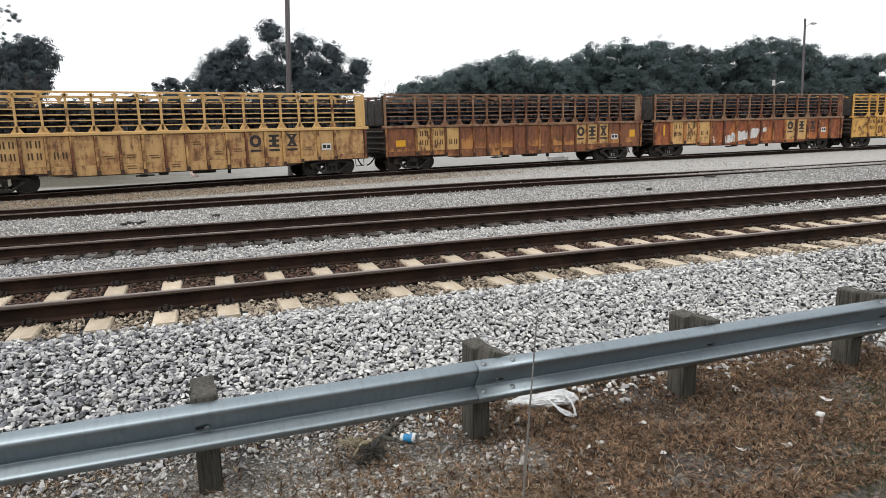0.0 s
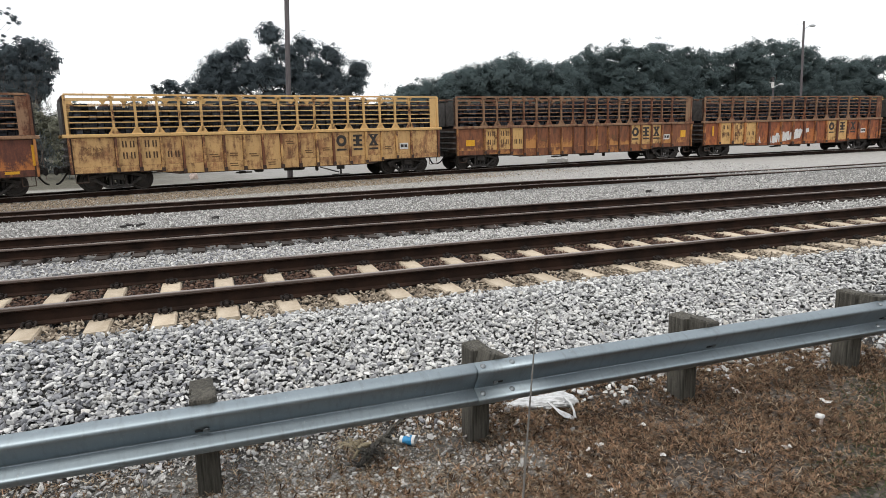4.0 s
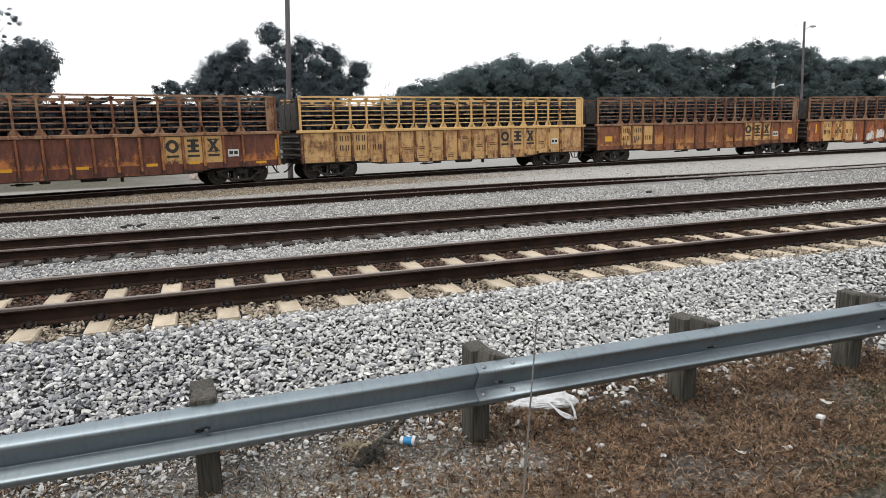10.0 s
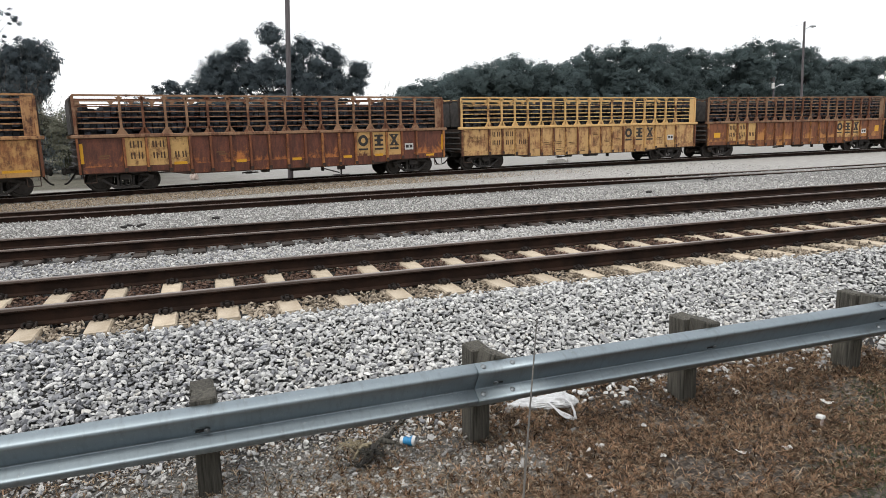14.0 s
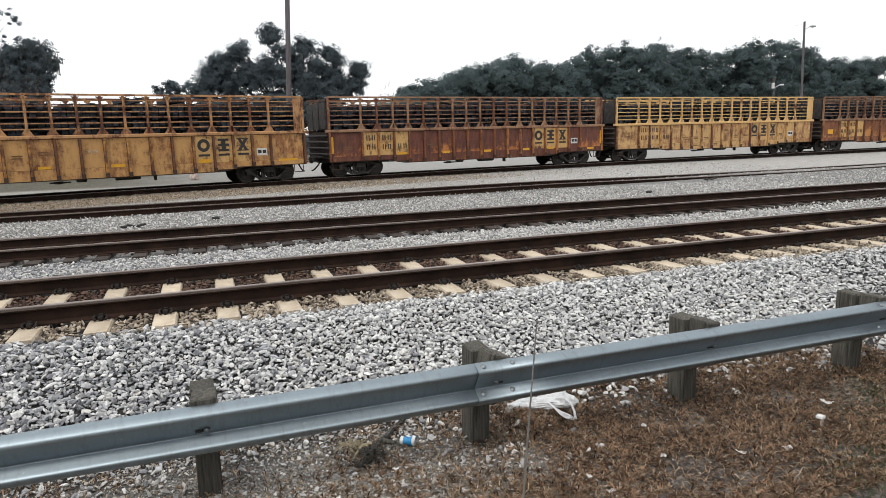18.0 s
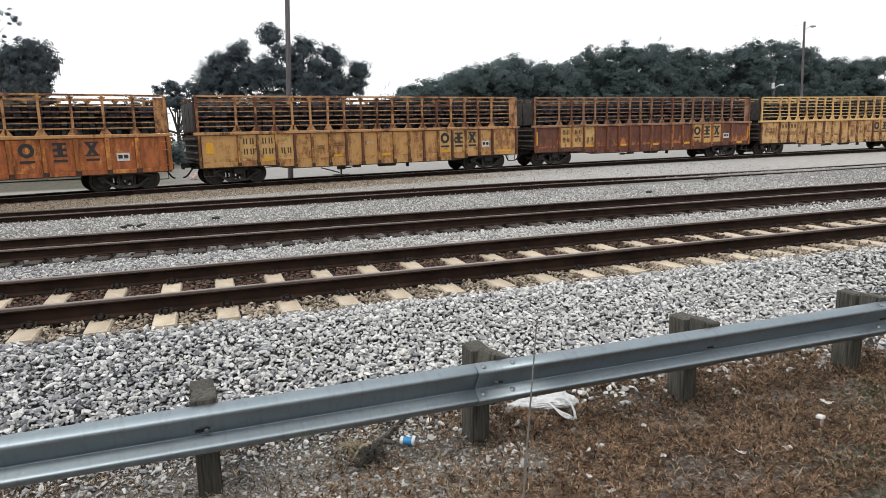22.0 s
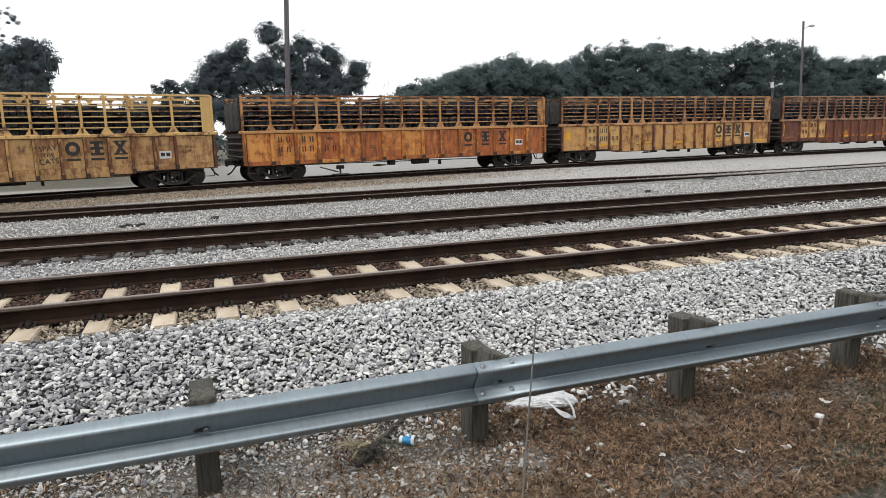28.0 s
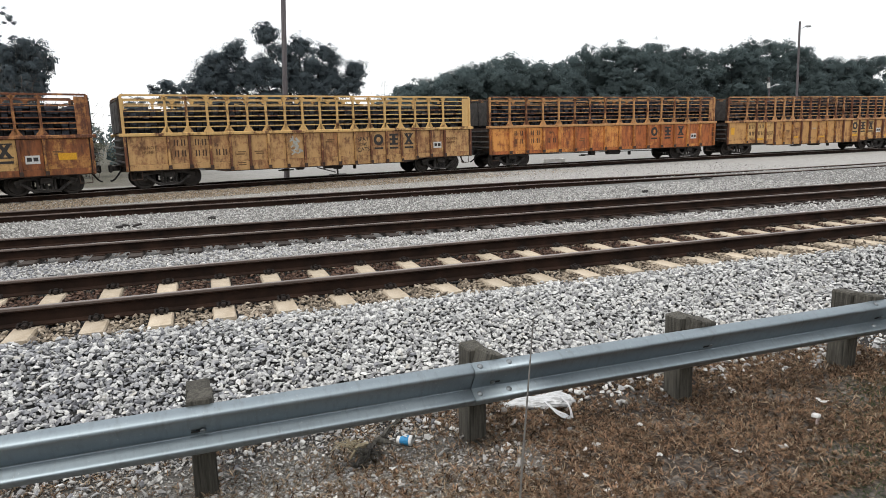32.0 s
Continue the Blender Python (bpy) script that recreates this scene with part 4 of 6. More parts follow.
E0 = LENGTH / 2
CARS = {
    4: gondola("rust-red gondola car with a tall rack of dark sleepers", paints(1, OCHRE, MAROON, 0.8, OCHRE, BROWN, 0.6, OCHRE, 0.6), "close", 12, 15, LOADS[1], 54, (0, 1, 2, 12, 13, 14)),
    3: gondola("faded yellow gondola car with a tall rack of dark sleepers", paints(5, YELLOW, BROWN, 0.34, YELLOW, BROWN, 0.40, YELLOW, 0.35, 0.1), "close", 12, 15, LOADS[0], 53, lines=((4, 1.5), (8, 1.4))),
    2: gondola("rust-red gondola car with white spray paint and racked sleepers", paints(9, (0.40, 0.135, 0.038), (0.28, 0.080, 0.030), 0.62, (0.40, 0.165, 0.05), MAROON, 0.36, (0.22, 0.125, 0.07), 0.45, 0.30, 0.25), "wide_deep", 9, 12, LOADS[1], 52, (0, 1, 2, 9, 10),
               amber=((-E0 + 0.75, 1.6, 0.12, 0.6),), extra=(spray,)),
    1: gondola("rust-brown gondola car with yellow letter panels and racked sleepers", paints(13, (0.45, 0.205, 0.058), (0.215, 0.080, 0.036), 0.66, (0.38, 0.175, 0.052), BROWN, 0.45, (0.23, 0.135, 0.075), 0.45, 0.25, 0.45), "close", 12, 15, LOADS[1], 51, (0, 1, 2, 12, 13, 14),
               amber=((-E0 + 0.8, 1.36, 0.5, 0.3), (E0 - 0.7, 1.5, 0.4, 0.4)), lines=((4, 1.45), (10, 1.5))),
    0: gondola("worn yellow gondola car with a yellow rack of dark sleepers", paints(17, (0.54, 0.335, 0.14), (0.38, 0.195, 0.085), 0.40, (0.54, 0.325, 0.125), BROWN, 0.38, (0.61, 0.385, 0.155), 0.27, 0.10), "close", 11, 15, LOADS[0], 50, extra=(words((("DO NOT", 1.58), ("HUMP", 1.40)), -1, 0.17, M_FADED),),
               lines=((4, 1.28), (5, 1.3), (6, 1.25), (8, 1.72), (9, 1.3), (10, 1.38), (14, 1.35), (5, 0.88), (7, 0.86))),
    -1: gondola("dark rust-red gondola car with tan panels and racked sleepers", paints(21, (0.44, 0.155, 0.040), (0.125, 0.042, 0.028), 0.70, (0.40, 0.165, 0.048), (0.19, 0.062, 0.026), 0.42, (0.28, 0.16, 0.09), 0.44, 0.22, 0.36), "close", 12, 15, LOADS[1], 49, (0, 1, 2, 12, 13, 14),
                amber=((-E0 + 0.16, 1.5, 0.11, 0.75), (post_x(2) + 0.4, 1.02, 0.5, 0.11), (post_x(5) + 0.4, 1.0, 0.42, 0.11), (post_x(8) + 0.4, 0.98, 0.42, 0.11), (post_x(11) + 0.4, 0.98, 0.42, 0.11), (post_x(13) + 0.4, 1.0, 0.42, 0.11), (E0 - 0.85, 0.9, 0.45, 0.10), (E0 - 0.12, 1.5, 0.11, 0.75)), lines=((-1, 1.4), (4, 1.4))),
    -2: gondola("ochre gondola car with patchy rust and a rack of sleepers", paints(25, (0.49, 0.27, 0.095), (0.34, 0.15, 0.055), 0.40, OCHRE, BROWN, 0.45, (0.44, 0.235, 0.10), 0.46, 0.12), "close", 12, 15, LOADS[1], 48, (0, 1, 2, 12, 13, 14),
                amber=((-E0 + 0.45, 1.55, 0.28, 0.45), (post_x(1) + 0.4, 1.0, 0.5, 0.11), (post_x(5) + 0.4, 1.05, 0.4, 0.10), (post_x(8) + 0.4, 1.02, 0.5, 0.11), (post_x(12) + 0.4, 1.05, 0.5, 0.14), (E0 - 0.85, 0.96, 0.9, 0.09)), lines=((4, 1.5), (5, 1.6)), extra=(words((("M W", 1.52),), 7, 0.17, M_PALE),)),
    -3: gondola("orange-rust gondola car with wide panels and racked sleepers", paints(29, (0.62, 0.27, 0.065), (0.44, 0.13, 0.036), 0.58, (0.60, 0.255, 0.062), ORANGE, 0.45, (0.45, 0.235, 0.09), 0.40, 0.35), "wide", 9, 12, LOADS[0], 47,
                lines=((4, 1.4),), extra=(words((("MW", 1.72),), 2, 0.2, M_NUMBER),)),
    -4: gondola("yellow gondola car with dark scrawls and racked sleepers", paints(33, (0.50, 0.30, 0.125), (0.36, 0.18, 0.078), 0.43, (0.51, 0.30, 0.115), BROWN, 0.42, (0.60, 0.385, 0.15), 0.24, 0.12), "close", 11, 15, LOADS[2], 46,
                lines=((3, 1.35), (4, 1.35), (8, 1.75), (3, 0.9)), extra=(scrawl, words((("DO NOT", 1.58), ("HUMP", 1.40)), -1, 0.17, M_FADED), words((("DO NOT", 1.58), ("HUMP", 1.40)), 16, 0.17, M_FADED))),
    -5: gondola("ochre and rust gondola car with a rack of sleepers", paints(37, (0.46, 0.22, 0.06), (0.25, 0.085, 0.028), 0.6, OCHRE, BROWN, 0.5, (0.40, 0.18, 0.06), 0.55, 0.4), "close", 12, 15, LOADS[0], 45, (13, 14), amber=((E0 - 0.9, 1.42, 0.6, 0.25),), lines=((16, 1.6),)),
}


# ---- guardrail ----
POST_X0, POST_STEP, BEAM_Y, BEAM_Z = 1.575, 1.905, -4.019, 0.027
W_OUT = [(0.0, 0.154), (-0.045, 0.145), (-0.080, 0.124), (-0.086, 0.108), (-0.083, 0.096), (-0.066, 0.068), (-0.030, 0.012), (-0.006, -0.024), (-0.006, -0.032), (-0.016, -0.038), (-0.050, -0.060), (-0.078, -0.077), (-0.086, -0.088), (-0.081, -0.106), (-0.05, -0.138), (0.0, -0.154)]


def beam_mesh(x0, x1, lift):
    """A W-beam panel 4 mm thick with softened folds."""
    fine = []
    for (a, b), (c, d) in zip(W_OUT, W_OUT[1:]):
        fine += [(a + (c - a) * k / 3, b + (d - b) * k / 3) for k in range(3)]
    fine.append(W_OUT[-1])
    smooth = [fine[0]] + [tuple((fine[i - 1][j] + 2 * fine[i][j] + fine[i + 1][j]) / 4 for j in (0, 1)) for i in range(1, len(fine) - 1)] + [fine[-1]]
    back = [(y + 0.004, z) for y, z in reversed(smooth)]
    prof = [(y + BEAM_Y + 0.045 - lift, z + BEAM_Z) for y, z in smooth + back]
    me = extrude_profile(prof, x0, x1, "beam", M_GALV, True, 6)
    me.shade_smooth()
    return me


def wood_block(sx, sy, sz, seed):
    """A rough-sawn timber with slightly uneven corners."""
    rng = random.Random(seed)
    bm = fresh()
    box(bm, 0, 0, 0, sx, sy, sz, bevel=0.012)
    for v in bm.verts:
        v.co += Vector([rng.uniform(-0.006, 0.006) for _ in range(3)])
    return mesh_of(bm, "timber", M_POST)


def guardrail():
    g = thing("guardrail", "galvanised steel W-beam guardrail on weathered wooden posts", "guardrail")
    joints = [POST_X0 + POST_STEP - 0.13 + 3.81 * k for k in range(-6, 12)]
    for k, (a, b) in enumerate(zip(joints, joints[1:])):
        part("beam", beam_mesh(a, b + 0.30, 0.0 if k % 2 else 0.006), None, g, "dull galvanised steel beam")
    head = fresh()
    bmesh.ops.create_uvsphere(head, u_segments=10, v_segments=6, radius=0.021, matrix=Matrix.Diagonal((1, 0.45, 1, 1)))
    head = mesh_of(head, "bolt", M_BOLT)
    slot = box_mesh("slot", M_DARK, 0.055, 0.006, 0.02, 0.003)
    for i in range(-5, 9):
        x = POST_X0 + POST_STEP * i
        post = wood_block(0.15, 0.20, 1.35, 90 + i)
        part("post", post, None, g, "weathered grey wooden post", at=pose(x, BEAM_Y + 0.345, 0.205 - 0.675, 0.6 * math.sin(i * 3), 1.0 * math.sin(i * 2.1), 2 * math.sin(i)))
        turn = {1: (0, 21, 10), 0: (0, -2, -5), 2: (0, 6, 8), 3: (0, 5, 10)}.get(i, (0, 2, 3))
        part("blockout", wood_block(0.15, 0.19, 0.36, 40 + i), None, g, "wooden spacer block behind the beam", at=pose(x + 0.02, BEAM_Y + 0.145, 0.035, *turn))
        part("slot", slot, None, g, at=pose(x + (0.052 if i == 1 else -0.02), BEAM_Y + 0.014, BEAM_Z + 0.002, 33))
        part("bolt", head, None, g, at=pose(x + 0.020, BEAM_Y + 0.010, BEAM_Z + 0.002, 33))
    for a in joints[1:-1]:
        for dx in (0.048, 0.27):
            for y, z in ((-0.010, 0.144), (-0.007, -0.056)):
                part("bolt", head, None, g, at=pose(a + dx, BEAM_Y + y, BEAM_Z + z, -58))


guardrail()


# ---- trees and poles ----
core = fresh()
bmesh.ops.create_icosphere(core, subdivisions=3, radius=1)
CORE_V, CORE_F = np.array([v.co[:] for v in core.verts]), np.array([[v.index for v in f.verts] for f in core.faces])
core.free()

def leaf_cloud(blobs, count, size, seed, clump=0.4, core_share=0.55, bare=()):
    """Leaves in many small tufts over and inside the rounded boughs, with gaps between the tufts."""
    rng = np.random.default_rng(seed)
    A = np.array(blobs, float)
    weights = A[:, 3] * A[:, 4]
    tufts = max(12 * len(blobs), count // 55)
    pick = rng.choice(len(blobs), tufts, p=weights / weights.sum())
    B = A[pick]
    d = rng.normal(size=(tufts, 3))
    d /= np.linalg.norm(d, axis=1)[:, None]
    r = rng.uniform(0.25, 1.0, tufts) ** 0.5
    lump = 1 + 0.16 * np.sin(d[:, 0] * 5 + B[:, 0]) * np.sin(d[:, 2] * 6 + B[:, 1]) + 0.13 * rng.normal(size=tufts)
    mid = B[:, :3] + d * (r * lump)[:, None] * B[:, [3, 3, 4]]
    wide = clump * rng.uniform(0.55, 1.4, tufts)
    own = rng.integers(0, tufts, count)
    e = rng.normal(size=(count, 3))
    e /= np.linalg.norm(e, axis=1)[:, None]
    c = mid[own] + e * (wide[own] * rng.uniform(0.1, 1.0, count) ** 0.6)[:, None] * np.array([1, 1, 0.68])
    n = e * 0.3 + d[own] * 0.9 + rng.normal(size=(count, 3)) * 0.16 + np.array([0, 0, 0.25])
    n /= np.linalg.norm(n, axis=1)[:, None]
    a = np.cross(n, rng.normal(size=(count, 3)))
    a /= np.linalg.norm(a, axis=1)[:, None]
    b = np.cross(n, a)
    s = size * rng.uniform(0.6, 1.4, (count, 1))
    t = s * rng.uniform(0.5, 0.9, (count, 1))
    P = np.stack([c - a * s - b * t * 0.6, c + a * s - b * t * 0.6 + n * s * 0.2, c + b * t * 1.2], 1).reshape(-1, 3)
    F = np.arange(count * 3).reshape(-1, 3)
    # the dense inner mass of the larger boughs, rough-skinned
    for k, (x, y, z, rad, half) in enumerate(blobs if len(blobs) < 60 else blobs[::4]):
        if rad < 1.0 or k in bare:
            continue
        skin = CORE_V * (0.9 + 0.16 * np.sin(CORE_V[:, [0]] * 7 + k) * np.sin(CORE_V[:, [2]] * 8 + 2 * k) + 0.2 * rng.normal(size=(len(CORE_V), 1)))
        F = np.concatenate([F, CORE_F + len(P)])
        P = np.concatenate([P, skin * np.array([rad, rad, half]) * core_share + np.array([x, y, z])])
    return P, F


def cloud_mesh(P, F, name, mat):
    me = bpy.data.meshes.new(name)
    me.vertices.add(len(P))
    me.vertices.foreach_set("co", P.astype(np.float32).ravel())
    me.loops.add(F.size)
    me.loops.foreach_set("vertex_index", F.astype(np.int32).ravel())
    me.polygons.add(len(F))
    me.polygons.foreach_set("loop_start", np.arange(0, F.size, F.shape[1], dtype=np.int32))
    me.update(calc_edges=True)
    me.shade_flat()
    me.materials.append(mat)
    return me


def oak(name, label, x, y, blobs, count, size, seed, mat, trunk_r=0.45, moss=0, clump=0.4, core_share=0.55, bare=()):
    """A tree at (x, y): a tapered trunk, limbs to each leafy mass, and the crown. Blobs are dx, dy, z, radius, half-height."""
    rng = random.Random(seed)
    z0 = ground_z(y)
    tree = thing(name, label, "tree", at=pose(x, y, z0))
    low = min(b[2] for b in blobs)
    fork = Vector((0, 0, max(1.5, low * 0.55)))
    bm = fresh()
    rod(bm, (0, 0, -0.2), fork, trunk_r, 10, trunk_r * 0.7)
    for b in blobs:
        tip = Vector(b[:3])
        bend = fork.lerp(tip, 0.5) + Vector((rng.uniform(-0.4, 0.4), rng.uniform(-0.4, 0.4), -0.3))
        rod(bm, fork, bend, trunk_r * 0.45, 7, trunk_r * 0.3)
        rod(bm, bend, tip, trunk_r * 0.3, 6, trunk_r * 0.08)
    part("trunk", bm, M_BARK, tree, "dark bark trunk and limbs")
    part("crown", cloud_mesh(*leaf_cloud(blobs, count, size, seed, clump, core_share, bare), "crown", mat), None, tree, "dark green leafy crown")
    if moss:
        r = np.random.default_rng(seed + 5)
        B = np.array(blobs, float)[r.choice(len(blobs), moss)]
        top = B[:, :3] + np.clip(r.normal(size=(moss, 3)), -1.2, 0.5) * B[:, [3, 3, 4]] * 0.5
        ln, w = r.uniform(0.25, 0.8, moss), r.uniform(0.010, 0.026, moss)
        ang = r.uniform(0, 3.14, moss)
        sx, sy = np.cos(ang) * w, np.sin(ang) * w
        P = np.stack([top + np.stack([-sx, -sy, 0 * sx], 1), top + np.stack([sx, sy, 0 * sx], 1), top + np.stack([sx * 0.3, sy * 0.3, -ln], 1), top + np.stack([-sx * 0.4, -sy * 0.4, -ln * 0.9], 1)], 1).reshape(-1, 3)
        tagged(part("hanging_moss", cloud_mesh(P, np.arange(moss * 4).reshape(-1, 4), "hanging_moss", M_MOSS), None, tree, "grey hanging moss"), kind="stuff")
    return tree


def masses(x, lift, blobs):
    """Boughs given in the place's own x and height, as seen from the foot of their tree."""
    return [(bx - x, dy, z + 0.75 + lift, 1.12 * r, 1.12 * h) for bx, dy, z, r, h in blobs]


oak("oak_tree", "large dark live oak with hanging grey moss", -9.6, 42, masses(-9.6, -0.5, [(-8.2, 0, 7.95, 0.62, 0.56), (-7.6, 0.2, 7.9, 0.55, 0.5), (-7.1, 0, 7.5, 0.42, 0.4), (-6.72, 0.2, 7.2, 0.34, 0.3), (-9.3, 0, 7.4, 0.95, 0.85), (-8.5, 0.3, 6.9, 1.0, 0.9),
    (-7.7, 0.2, 6.7, 0.72, 0.7), (-7.45, 0, 6.0, 0.5, 0.55), (-9.4, 0, 6.0, 1.1, 0.95), (-8.4, 0.2, 5.7, 0.95, 0.85), (-7.7, 0, 5.4, 0.48, 0.5), (-10.8, 0.5, 6.9, 1.5, 1.3), (-9.0, 0.4, 4.6, 1.2, 0.9), (-10.6, 0.5, 4.8, 1.4, 1.2)]), 34000, 0.07, 21, M_LEAF_OAK, 0.2, 5200, 0.30, 0.5)
oak("oak_tree", "tall thin-crowned oak reaching over the yard", -14.5, 42, masses(-14.5, -0.35, [(-9.1, 0.3, 10.0, 0.26, 0.22), (-8.9, 0.3, 9.65, 0.24, 0.22), (-8.8, 0.3, 9.3, 0.24, 0.2), (-9.3, 0.3, 9.2, 0.2, 0.18), (-9.5, 0.3, 8.9, 0.18, 0.16), (-9.6, 0.3, 8.5, 0.2, 0.18), (-9.7, 0.3, 9.7, 0.4, 0.4),
    (-11.0, 0, 10.6, 0.8, 0.6), (-12.5, 0, 11.5, 1.6, 1.2), (-15, 0, 12.5, 2.4, 1.6), (-17, 0, 10.5, 2.4, 1.8)]), 16000, 0.055, 25, M_LEAF_OAK, 0.05, 0, 0.2)
oak("oak_tree", "broad dark live oak behind the train", 10.6, 60, masses(10.6, 0, [(1.5, 0, 6.3, 0.85, 0.8), (2.3, 0.4, 5.9, 1.1, 1.0), (3.0, 0, 7.2, 1.3, 1.2), (4.1, 0, 8.3, 1.3, 1.2), (4.6, 0.5, 6.8, 1.7, 1.6), (5.6, 0, 9.2, 1.1, 1.0), (6.2, 0.2, 9.95, 0.7, 0.66), (6.8, 0.4, 7.4, 1.8, 1.7),
    (8.8, 0, 11.2, 1.1, 1.05), (9.5, 0.2, 9.8, 0.8, 0.85), (8.2, 0.5, 7.9, 1.5, 1.4), (9.7, 0, 7.2, 1.4, 1.3), (10.5, 0.2, 9.5, 1.0, 0.95), (12.0, 0, 10.2, 1.0, 0.95), (12.8, 0, 10.0, 0.72, 0.7), (11.2, 0.5, 8.4, 1.25, 1.15),
    (13.1, 0, 8.2, 1.1, 1.05), (14.5, 0, 9.5, 1.0, 0.95), (15.3, 0.2, 8.9, 0.8, 0.75), (14.8, 0.4, 7.5, 1.25, 1.2), (17.5, 0, 7.8, 1.1, 1.05), (17.1, 0.3, 6.6, 1.15, 1.1), (11.9, 0.4, 6.7, 1.5, 1.4), (13.9, 0, 6.3, 1.25, 1.2), (16.0, 0.3, 6.2, 1.15, 1.1),
    (4.6, 0.5, 4.2, 2.4, 1.8), (9.0, 0.6, 4.4, 2.6, 2.0), (13.6, 0.6, 4.0, 2.6, 1.8)]), 115000, 0.078, 22, M_LEAF_OAK, 0.4, 0, 0.5, 0.66)
oak("oak_tree", "small dark oak further back", -0.6, 72, masses(-0.6, 0, [(-1.1, 0, 7.2, 0.9, 0.8), (-2.1, 0, 6.9, 0.7, 0.6), (-0.1, 0.2, 6.9, 0.7, 0.6), (0.9, 0, 7.0, 0.7, 0.6), (-0.6, 0.4, 5.6, 1.7, 1.2), (2.2, 0, 5.9, 1.2, 0.9), (-4.6, 0, 4.4, 1.8, 1.5)]), 12000, 0.09, 23, M_LEAF_OAK, 0.3, 0, 0.34)
# the belt of trees: distance along it, crown top
BELT = [(26.4, 7.0), (28.6, 7.3), (30.1, 9.0), (32.7, 9.1), (34.5, 9.9), (36.6, 10.8), (38.3, 11.2), (41.7, 11.9), (44.1, 12.4), (46.5, 11.6), (49.1, 11.6), (51.8, 11.5), (53.9, 12.4), (56.4, 13.7), (59.1, 13.8), (62.0, 14.7), (65.0, 14.3), (68.1, 15.0), (71.0, 13.9), (73.7, 13.9), (76.4, 13.8),
        (80.0, 13.5), (83.3, 14.5), (86.7, 15.5), (91.0, 15.8), (94.7, 15.6), (98.5, 14.8), (101.4, 12.8), (105.4, 13.2), (108.8, 12.6), (112.1, 13.0), (116.2, 13.7), (122.6, 13.4), (129.9, 13.5)]
belt_rng = random.Random(8)
for k, (bx, top) in enumerate(BELT):
    by = 78 + belt_rng.uniform(-2, 4)
    kx, h = 1.7 + (bx - 1.7) * (by + 8) / 86, (top - 1.76) * (by + 8) / 86 + 1.76 + 0.2
    thin = 0.88 if 54 < bx < 100 else 1.0
    blobs = [(belt_rng.uniform(-0.3, 0.3), 0, h - 0.95, 1.45 * thin, 1.15), (belt_rng.uniform(0.7, 1.4), 0.3, h - 1.85, 1.7 * thin, 1.4), (belt_rng.uniform(-1.4, -0.7), 0.3, h - 1.9, 1.7 * thin, 1.4)]
    for j in range(8):
        blobs.append((belt_rng.uniform(-2.4, 2.4), belt_rng.uniform(-0.6, 1.8), h * (0.30 + 0.50 * (j + belt_rng.random()) / 8), belt_rng.uniform(1.7, 2.4), belt_rng.uniform(1.5, 2.0)))
    oak("belt_tree", "dark green broadleaf tree in the belt behind the yard", kx, by, blobs, 20000, 0.125, 300 + k, M_LEAF_FAR, 0.14, 0, 0.75, 0.66, (0, 1, 2))["group"] = "tree belt"


def woods():
    """The dense low growth under and behind the belt."""
    rng = random.Random(5)
    blobs = []
    for k in range(140):
        x = 22 + k * 0.85
        top = float(np.interp(x, [22, 30, 40, 130], [4.0, 6.4, 9.0, 10.4]))
        for _ in range(3):
            blobs.append((x + rng.uniform(-1, 1), 83 + rng.uniform(-3, 6), rng.uniform(0.5, top), 2.0, 1.8))
    for k in range(70):
        x = -42 + k * 0.8
        top = float(np.interp(x, [-42, -9, -6.5, -4, 14], [6.0, 5.5, 3.4, 2.4, 2.0]))
        for _ in range(2):
            blobs.append((x + rng.uniform(-0.6, 0.6), 56 + rng.uniform(-3, 4), rng.uniform(0.2, top), 1.2, 1.1))
    P, F = leaf_cloud(blobs, 60000, 0.2, 77, 0.6)
    tagged(part("far_woods", cloud_mesh(P, F, "far_woods", M_LEAF_FAR), None), "dense dark green undergrowth along the tree belt", "woods", kind="stuff")
    # added woods, out of view, that darken the guardrail's reflections and the left side
    blobs = []
    for k in range(64):
        u = k / 63
        x, y = (-24 + 78 * u, -27 + 3 * math.sin(9 * u)) if u > 0.22 else (-24 + 17 * u + 2 * math.sin(20 * u), 10 - 160 * u)
        for z, r in ((1.8, 2.6), (5.0, 2.8), (8.2, 2.4)):
            blobs.append((x + rng.uniform(-1, 1), y + rng.uniform(-1.5, 1.5), z + rng.uniform(-0.8, 0.8), r, 2.2))
    P, F = leaf_cloud(blobs, 42000, 0.3, 78, 0.8, 0.8)
    tagged(part("unseen_dark_woods", cloud_mesh(P, F, "unseen_dark_woods", M_LEAF_FAR), None), "added unseen dark green woods that darken reflections and the left side", "woods", kind="stuff")


woods()


